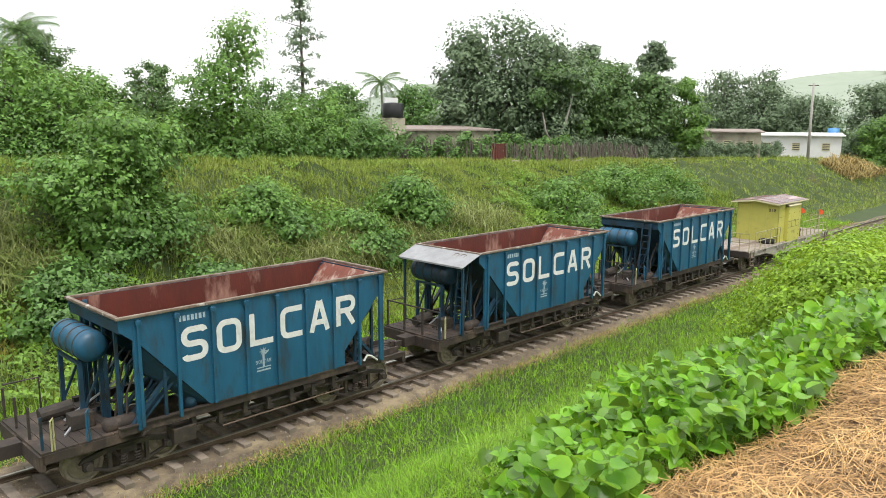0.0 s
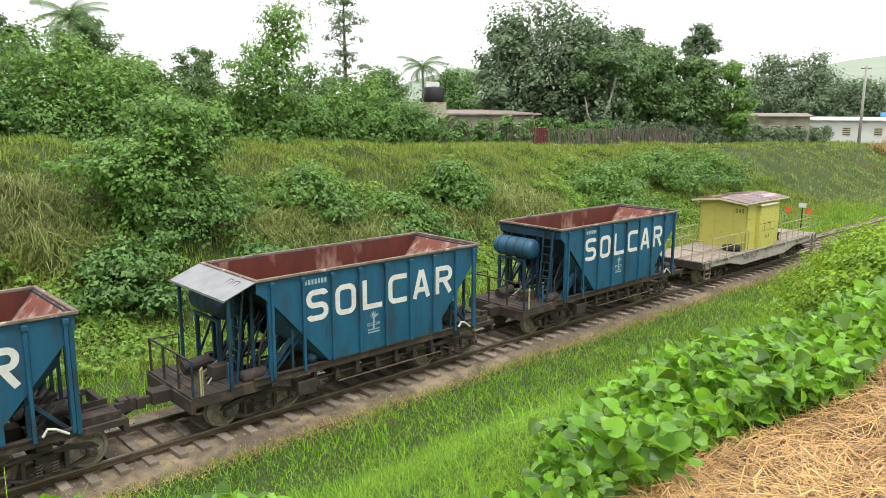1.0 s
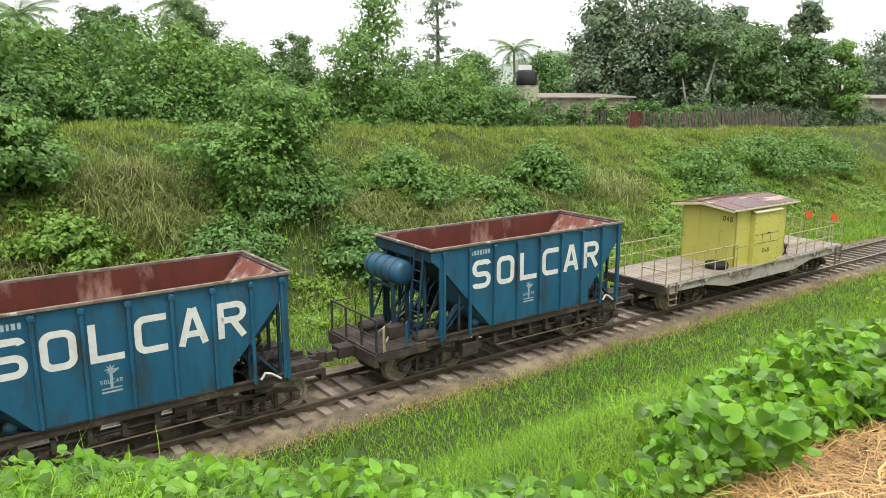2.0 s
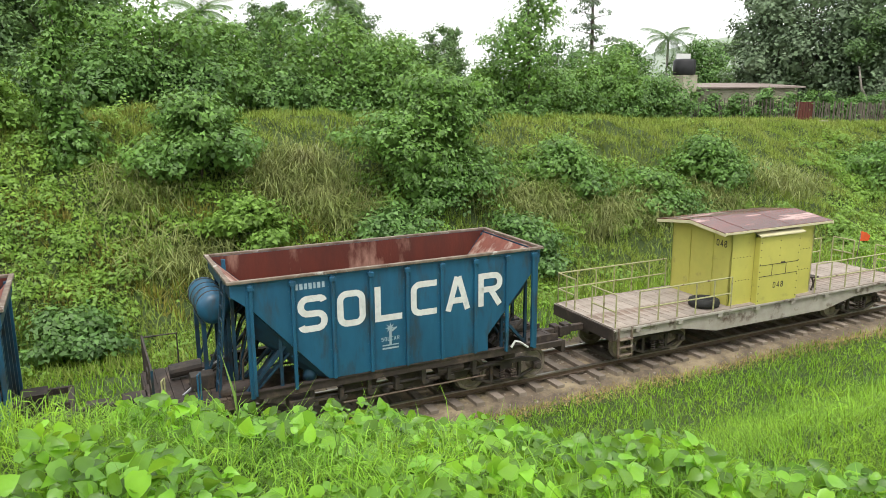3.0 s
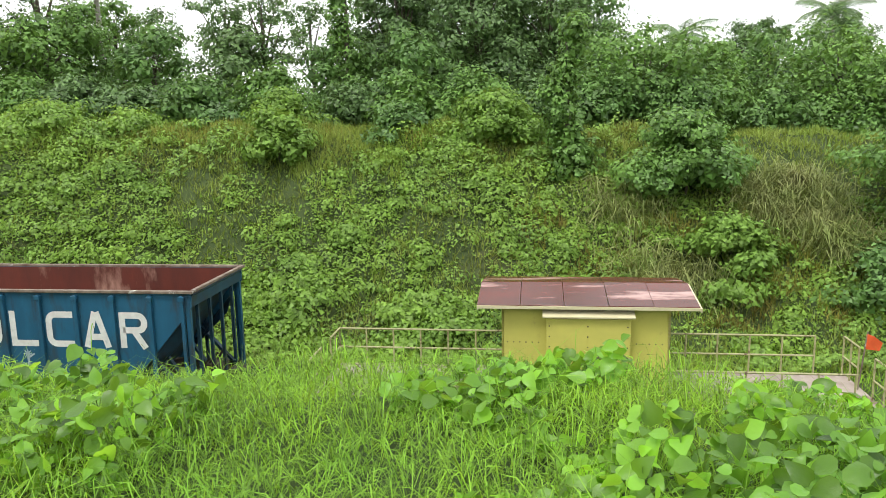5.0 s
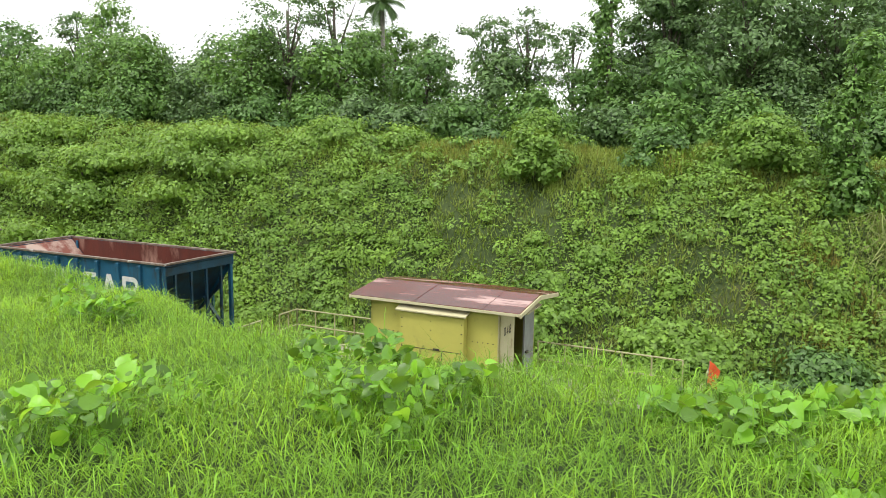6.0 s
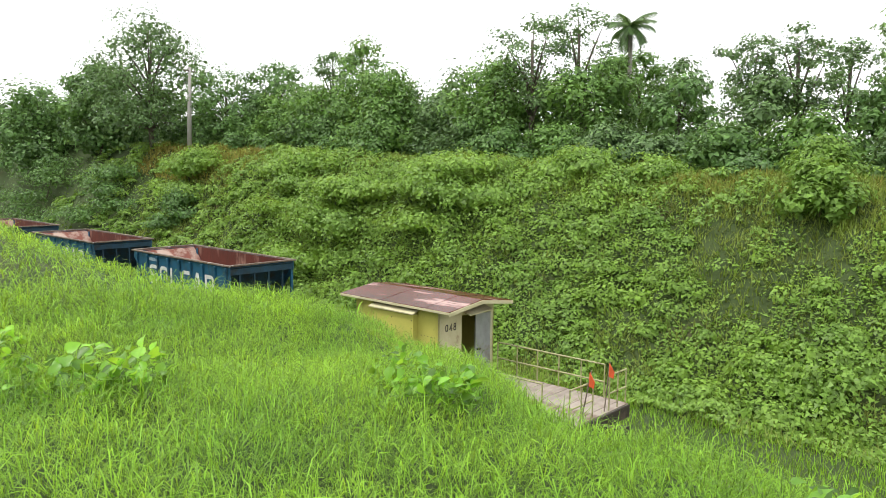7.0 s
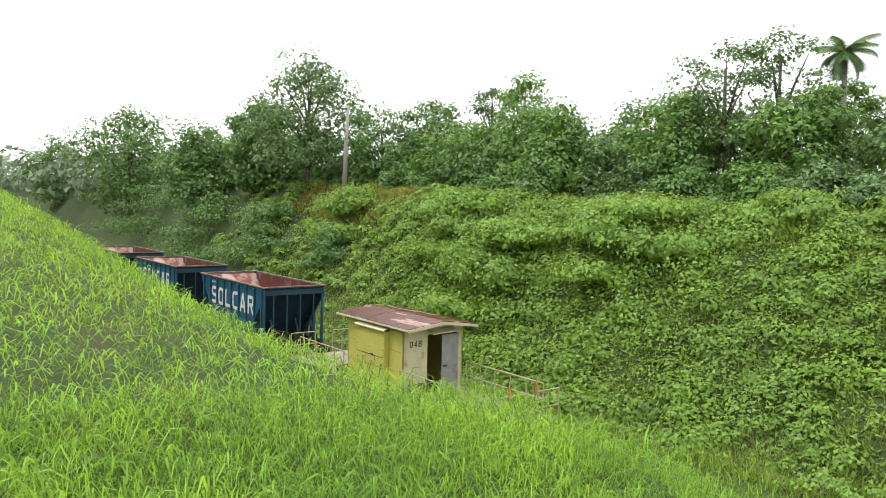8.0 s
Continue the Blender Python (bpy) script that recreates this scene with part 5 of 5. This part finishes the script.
# ---- trees behind the far bank ----
TREES = [
    ("dark", -66.6, 14.3, 10.8, 4.7),
    ("light", -49.4, 22.8, 9.1, 2.2),
    ("light", -42.1, 18.8, 5.8, 2.3),
    ("sparse", -32.1, 20.9, 9.3, 2.0),
    ("sparse", -30.8, 24.2, 10.3, 2.2),
    ("mid", -108.0, 10.2, 12.0, 5.6),
    ("mid", -150.7, 9.4, 10.1, 4.7),
    ("mid", -58.4, 21.1, 7.3, 2.5),
    ("mid", -36.9, 23.9, 6.7, 1.9),
    ("light", -30.2, 30.8, 7.8, 2.0),
    ("mid", -84.8, 11.8, 7.7, 4.2),
    ("mid", -74.7, 13.4, 8.2, 3.1),
    ("mid", -60.8, 17.9, 6.6, 2.9),
    ("light", -49.5, 19.0, 5.0, 2.9),
    ("mid", -40.8, 23.5, 4.8, 2.4),
    ("sparse", -26.9, 29.4, 7.2, 1.3),
    ("sparse", -21.6, 27.6, 7.9, 1.6),
    ("sparse", -18.8, 26.8, 8.3, 1.8),
    ("sparse", -18.1, 33.9, 8.2, 1.1),
    ("dark", -10.7, 27.7, 10.2, 1.7),
    ("dark", -8.6, 32.4, 11.5, 2.5),
    ("dark", -6.4, 26.0, 9.6, 3.3),
    ("dark", -2.4, 27.2, 9.2, 3.2),
    ("dark", -12.2, 30.5, 9.8, 2.4),
    ("mid", -4.5, 29.6, 9.8, 3.9),
    ("mid", -0.6, 31.3, 9.0, 3.0),
    ("light", -45.8, 20.0, 6.3, 2.5),
    ("sparse", -53.7, 23.3, 8.8, 1.3),
    ("light", -34.2, 20.0, 6.3, 2.5),
    ("light", -28.7, 23.9, 6.9, 2.1),
    ("vine", 2.5, 23.0, 4.9, 3.3),
    ("vine", 12.1, 24.8, 5.4, 3.2),
    ("vine", 6.8, 27.0, 5.1, 1.9),
    ("dark", 14.7, 47.8, 8.9, 1.9),
    ("dark", 25.2, 61.2, 11.6, 3.7),
    ("dark", 36.1, 60.4, 9.0, 2.3),
    ("vine", 3.6, 25.8, 4.5, 3.3),
    ("dark", 12.5, 45.1, 7.9, 2.0),
    ("vine", 13.9, 23.0, 3.6, 2.6),
    ("vine", 26.6, 23.9, 3.1, 2.4),
    ("vine", 31.2, 24.4, 3.0, 2.0),
    ("vine", 15.6, 31.5, 4.7, 3.8),
    ("dark", 22.4, 51.8, 9.1, 2.1),
    ("vine", 18.5, 31.5, 4.9, 2.3),
    ("mid", 31.3, 31.5, 5.7, 2.3),
    ("light", 32.2, 25.9, 4.5, 2.7),
    ("mid", 36.0, 26.2, 2.9, 2.5),
    ("dark", 60.8, 33.5, 14.2, 5.4),
    ("dark", 58.2, 35.7, 12.3, 3.4),
    ("dark", 62.1, 28.7, 12.3, 3.9),
    ("dark", 71.7, 30.5, 12.5, 2.8),
    ("tall", 66.8, 28.4, 10.8, 3.6),
    ("tall", 71.5, 27.6, 10.4, 3.6),
    ("dark", 78.8, 26.4, 13.9, 2.1),
    ("tall", 76.6, 25.6, 9.6, 3.3),
    ("light", 82.5, 24.0, 9.4, 2.4),
    ("dark", 118.8, 35.6, 12.8, 5.2),
    ("dark", 121.1, 30.2, 13.0, 4.6),
    ("dark", 128.0, 25.8, 9.4, 5.0),
    ("dark", 120.7, 13.8, 11.6, 3.8),
    ("light", 116.0, 11.5, 6.5, 3.4),
    ("mid", 67.0, 53.3, 8.2, 3.9),
    ("mid", 60.5, 60.0, 8.0, 3.6),
]

KIND = {
    "dark": ("dark green broad-leaved tree beyond the bank", TREELEAF, 3200, .3, .12, 18),
    "mid": ("dense green tree in the thicket", BUSHLEAF, 2800, .29, .04, 16),
    "light": ("light green leafy tree in the thicket", VINE, 2800, .29, .04, 16),
    "sparse": ("tall thin tree with open tufted crown", TREELEAF, 1500, .3, .42, 10),
    "tall": ("green tree with a high crown behind the hedge", TREELEAF, 3400, .28, .3, 16),
    "vine": ("low tree buried under hanging vine", VINE, 3000, .28, .0, 14),
}
random.seed(5)
for kind, tx, ty, th, tw in TREES:
    lab, lm, ln, ls, lb, lo = KIND[kind]
    # far dark trees take the leaf with haze in its colour
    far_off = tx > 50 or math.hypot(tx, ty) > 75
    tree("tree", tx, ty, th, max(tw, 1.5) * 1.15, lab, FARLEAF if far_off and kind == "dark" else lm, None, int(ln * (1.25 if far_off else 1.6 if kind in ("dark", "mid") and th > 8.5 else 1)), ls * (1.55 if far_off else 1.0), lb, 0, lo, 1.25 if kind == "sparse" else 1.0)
x = -120.0
while x < 38:
    yy = float(np.interp(x, [-60, -20, 0, 20, 38], [17.2, 18.6, 20.5, 24.5, 29])) + random.uniform(-.7, .9)
    bush(x, yy, random.uniform(2.3, 3.8), random.uniform(4.6, 6.0), "dark leafy undergrowth along the thicket's edge", random.choice([TREELEAF, BUSHLEAF, VINE]), 1400, .29, "bush", .3, 4.2, 7)
    x += random.uniform(2.6, 3.6) * (1 if x > -60 else 1.7)
x = -140.0
while x < 25:
    yy = float(np.interp(x, [-60, -20, 0, 25], [21.0, 23.0, 25.5, 33])) + random.uniform(-1.2, 2.5)
    tree("tree", x, yy, random.uniform(4.2, 6.2), random.uniform(2.4, 3.2), "green tree filling the thicket", random.choice([TREELEAF, BUSHLEAF, BUSHLEAF, VINE]), n=1700, leaf=.34, base=.05)
    x += random.uniform(4.0, 5.6) * (1 if x > -60 else 1.8)
vine_column(-13.4, 24.5, 11.5, 1.5, "tall trunk wrapped in ivy at the thicket", 3000)


def conifer(x, y, height, label):
    """A thin tree with whorls of short tufted branches."""
    z = float(land(x, y)) - .1
    t = thing("tree", label, "tree", "", pose(x, y, z))
    tm = Mesh().tube([(0, 0, 0), (.1, 0, height * .5), (0, 0, height)], [.22, .15, .03], 7)
    L = []
    for k in range(30):
        zz = height * (.3 + .7 * k / 30)
        a = k * 2.4
        ln = (1.1 - .75 * k / 30) * 2.0 * random.uniform(.25, 1.2)
        e = Vector((math.cos(a) * ln, math.sin(a) * ln, zz + ln * .25))
        tm.tube([(0, 0, zz), e], [.05, .02], 5)
        q = random.uniform(.35, .8)
        L.append(((e.x * .9, e.y * .9, e.z + random.uniform(-.2, .3)), (q, q, q * .6)))
    part("trunk", tm, BARK, t, smooth=True)
    V, F = crown_mesh(L, 2600, .26, dense=False)
    raw("crown", V, F, FARLEAF, t)


conifer(36.8, 34.7, 12.9, "tall thin tree with whorled tufted branches")
palm(62.4, 54.1, 8.4, "small coconut palm beyond the thicket", 16, 3.2)
palm(72.7, 54.9, 7.6, "small coconut palm beyond the thicket", 14, 2.8)
palm(-28.3, 25.6, 8.6, "royal palm rising over the thicket", 17, 1.7)
palm(20.8, 50.7, 9.2, "feathery palm behind the thicket", 18, 3.2)
palm(8.0, 46.0, 7.0, "feathery palm behind the thicket", 16, 2.8)


def pole(x, y, top, label):
    z = float(land(x, y)) - .3
    t = thing("utility_pole", label, "utility pole", "", pose(x, y, z, 0, 0, 20))
    hgt = top - z
    part("shaft", Mesh().tube([(0, 0, 0), (.25, 0, hgt)], [.2, .12], 10), CONCRETE, t, smooth=True)
    part("crossarm", Mesh().box((.24, 0, hgt - .3), (.1, 1.2, .1)), BARK, t)


pole(101.5, 16.5, 13.1, "leaning pale concrete utility pole")
pole(-60.5, 14.3, 14.9, "pale concrete utility pole among trees")
# pale forked tree in the shade of the large one
fk = thing("forked_tree", "slim tree with a pale forked trunk by the fence", "tree", "", pose(59.5, 26.0, float(land(59.5, 26.0)) - .1))
fm = Mesh().tube([(0, 0, 0), (.05, 0, .9), (.1, 0, 1.7)], [.17, .15, .13], 8)
fm.tube([(.1, 0, 1.7), (-.55, .4, 3.0), (-.85, .6, 4.8)], [.12, .1, .07], 7).tube([(.1, 0, 1.7), (1.0, -.7, 3.6), (1.6, -1.1, 6.4)], [.13, .11, .07], 7)
part("trunk", fm, PALEBARK, fk, "pale grey forked trunk", smooth=True)
raw("crown", *crown_mesh([((-.9, .6, 6.0), (1.5, 1.5, 1.2)), ((1.7, -1.1, 7.6), (1.7, 1.7, 1.3)), ((.3, 0, 8.2), (1.8, 1.8, 1.3))], 1500, .3), TREELEAF, fk)
# stake fence with a hedge along the far field
fence = thing("stake_fence", "rough grey stake fence below a hedge", "fence")
FLINE = [(43.5, 30.5), (47.5, 24.2), (52.5, 22.6), (60, 23.4), (73.6, 23.4), (88.8, 22.0), (101.8, 19.1)]
sd = Mesh().box((0, 0, .95), (.07, .06, 1.9)).data("stake", PICKET)
for (xa, ya), (xb, yb) in zip(FLINE[:4], FLINE[1:5]):
    dist = math.hypot(xb - xa, yb - ya)
    for k in range(int(dist / .16)):
        u = k * .16 / dist
        px, py = xa + (xb - xa) * u, ya + (yb - ya) * u
        if 48.3 < px < 49.6:
            continue
        ob = part("stake", sd, None, fence)
        ob.matrix_basis = pose(px, py, float(land(px, py)) - .1 - random.uniform(0, .3), random.uniform(-4, 4), random.uniform(-4, 4), random.uniform(0, 90))
gate = thing("gate", "dark reddish board gate in the stake fence", "gate", "", pose(48.9, 23.8, float(land(48.9, 23.8)), 0, 0, -18))
for k in range(7):
    part("board", Mesh().box((-.66 + k * .22, 0, .8), (.19, .04, 1.6)), RUST, gate)
for (xa, ya), (xb, yb) in zip(FLINE[:-1], FLINE[1:]):
    n = max(3, int(math.hypot(xb - xa, yb - ya) / 1.7))
    for k in range(n):
        u = (k + .5) / n
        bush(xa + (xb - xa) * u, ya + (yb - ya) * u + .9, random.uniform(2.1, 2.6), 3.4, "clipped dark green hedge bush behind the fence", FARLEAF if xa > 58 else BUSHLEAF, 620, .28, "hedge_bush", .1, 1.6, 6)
# pale edge of the track along the fence
kerb = thing("stone_edging", "row of pale edging stones along a path", "edging stones")
ks = Mesh().box((0, 0, .06), (.55, .32, .26)).data("stone", WALLPAINT)
for k in range(60):
    px = 47.5 + k * .62
    py = 21.7 + .03 * (px - 47) + .2 * math.sin(px * .4)
    ob = part("stone", ks, None, kerb)
    ob.matrix_basis = pose(px, py, float(land(px, py)) + .02, random.uniform(-8, 8), random.uniform(-8, 8), random.uniform(-25, 25))
# brush pile smouldering by the line
P = on_land(2600, 96, 110, 9.5, 13.5)
P[:, 2] += rng.uniform(0, 1.0, len(P)) * np.clip(1.2 - np.abs(P[:, 0] - 103) / 7, 0, 1)
stuff("brush_pile", blades(P, rng.uniform(.5, 1.3, len(P)), .03, 2.2), DRYGRASS, "heap of brown cut brush beside the line", "brush pile")
# distant hills, the haze over them painted as pale green
for hx, hy, hr, hh, lab in ((560, 470, 260, 48, "low wooded hill with haze in its colour"), (900, 210, 420, 62, "long pale green hill with haze in its colour"), (760, 640, 300, 40, "low wooded hill with haze in its colour")):
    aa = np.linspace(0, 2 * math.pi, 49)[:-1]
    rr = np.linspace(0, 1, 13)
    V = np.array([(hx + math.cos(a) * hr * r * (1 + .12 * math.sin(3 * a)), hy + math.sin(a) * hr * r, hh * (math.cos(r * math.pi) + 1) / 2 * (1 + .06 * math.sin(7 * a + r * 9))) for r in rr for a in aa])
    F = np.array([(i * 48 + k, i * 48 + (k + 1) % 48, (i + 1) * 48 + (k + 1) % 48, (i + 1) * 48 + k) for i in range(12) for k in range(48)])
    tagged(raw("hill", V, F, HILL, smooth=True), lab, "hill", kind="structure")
# low woods in the distance, their haze put into the leaf colour
P = []
wood_rng = np.random.default_rng(3)
for k in range(260):
    a = radians(wood_rng.uniform(-12, 62) if k < 190 else wood_rng.uniform(158, 179))
    d = wood_rng.uniform(120, 320)
    c = np.array([d * math.cos(a), d * math.sin(a), 5.0 - d * .004 if k < 190 else 10.5])
    r = wood_rng.uniform(4, 8)
    P.append((tuple(c), (r * 1.4, r * 1.4, r * wood_rng.uniform(.5, .75))))
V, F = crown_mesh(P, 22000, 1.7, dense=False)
tagged(raw("distant_woods", V, F, FARLEAF), "green woods on the plain, haze in the leaf colour", "woods", kind="stuff")
# signal marker beside the line
sg = thing("trackside_sign", "small white trackside sign on a dark post", "sign", "", pose(52.5, 3.4, float(land(52.5, 3.4))))
part("post", Mesh().box((0, 0, .9), (.07, .07, 1.8)), BLACK, sg)
part("plate", Mesh().box((-.03, 0, 1.7), (.03, .5, .3)), WHITE, sg)

# ---- houses across the field ----


def house(name, x, y, w, d, hgt, turn, wall, roof, label, windows=3, z=None):
    z = float(land(x, y)) if z is None else z
    t = thing(name, label, "house", "", pose(x, y, z, 0, 0, turn))
    part("wall", Mesh().box((0, 0, hgt / 2), (w, d, hgt)), wall, t)
    part("roof", Mesh().prism([(-w / 2 - .4, -d / 2 - .5, hgt + .02), (w / 2 + .4, -d / 2 - .5, hgt + .02), (w / 2 + .4, d / 2 + .5, hgt + .35), (-w / 2 - .4, d / 2 + .5, hgt + .35)], (0, 0, .12)), roof, t, "low sloping roof")
    for k in range(windows):
        xx = -w / 2 + w * (k + .5) / windows
        wd = part("window", Mesh().box((xx, -d / 2 - .02, hgt * .55), (1.0, .08, 1.0)), CREAM, t)
        for q in range(4):
            part("slat", Mesh().box((xx, -d / 2 - .07, hgt * .55 - .36 + q * .24), (.86, .04, .1)), BROWN, wd)
    return t


house("house", 49.0, 33.0, 11, 7, 2.6, -20, WALLPAINT, ROOFGREY, "low weathered house with a flat roof")
house("house", 96.5, 26.6, 10.5, 6, 3.3, -62, WALLPAINT, ROOFGREY, "long low cream house under trees", 4)
house("house", 111.0, 21.4, 11, 7, 3.1, -70, WALLWHITE, ROOFWHITE, "white house with a pale roof", 3)
tk = thing("water_tank", "black plastic water tank on a roof stand", "water tank", "", pose(43.6, 31.2, 5.6))
part("stand", Mesh().box((0, 0, 1.2), (1.5, 1.5, 3.0)), WALLPAINT, tk)
part("tank_body", Mesh().lathe((0, 0, 2.7), [(.02, 0), (.85, 0), (.9, .1), (.9, 1.1), (.8, 1.25), (.02, 1.3)], "Z", 20), TANKBLACK, tk, smooth=True)
part("parapet", Mesh().box((0, .2, 4.15), (1.5, .1, .5)), WALLWHITE, tk)
bt = thing("blue_tank", "light blue plastic tank on a roof", "water tank", "", pose(117.0, 18.4, float(land(117.0, 18.4))))
part("stand", Mesh().box((0, 0, 1.5), (1.6, 1.6, 3.0)), WALLWHITE, bt)
part("tank_body", Mesh().lathe((0, 0, 3.0), [(.02, 0), (.8, 0), (.8, 1.5), (.02, 1.6)], "Z", 16), TANKBLUE, bt, smooth=True)


def motions():
    way = [(0.0, 0.0), (0.5, 4.8), (1.0, 9.56), (2.3, 21.67), (3.0, 28.43), (3.5, 33.31), (4.0, 38.16), (4.5, 42.88), (4.7, 44.69), (6.0, 56.25), (6.5, 61.1), (7.0, 66.02), (7.5, 70.98), (8.0, 75.75)]
    ts, ss = zip(*way)
    for x0, ob in HOPPERS + [CABOOSE]:
        walk(ob, [(t, pose(x0 - s, track_y(x0 - s), 0, 0, 0, math.degrees(math.atan(BEND * (x0 - s))))) for t, s in way])
    steps = [k / 15 for k in range(121)]
    for ws, wx in WHEELSETS:
        walk(ws, [(t, Matrix.Translation((wx, 0, .43)) @ pose(0, 0, 0, 0, -math.degrees(float(np.interp(t, ts, ss)) / .43), 0)) for t in steps])


motions()
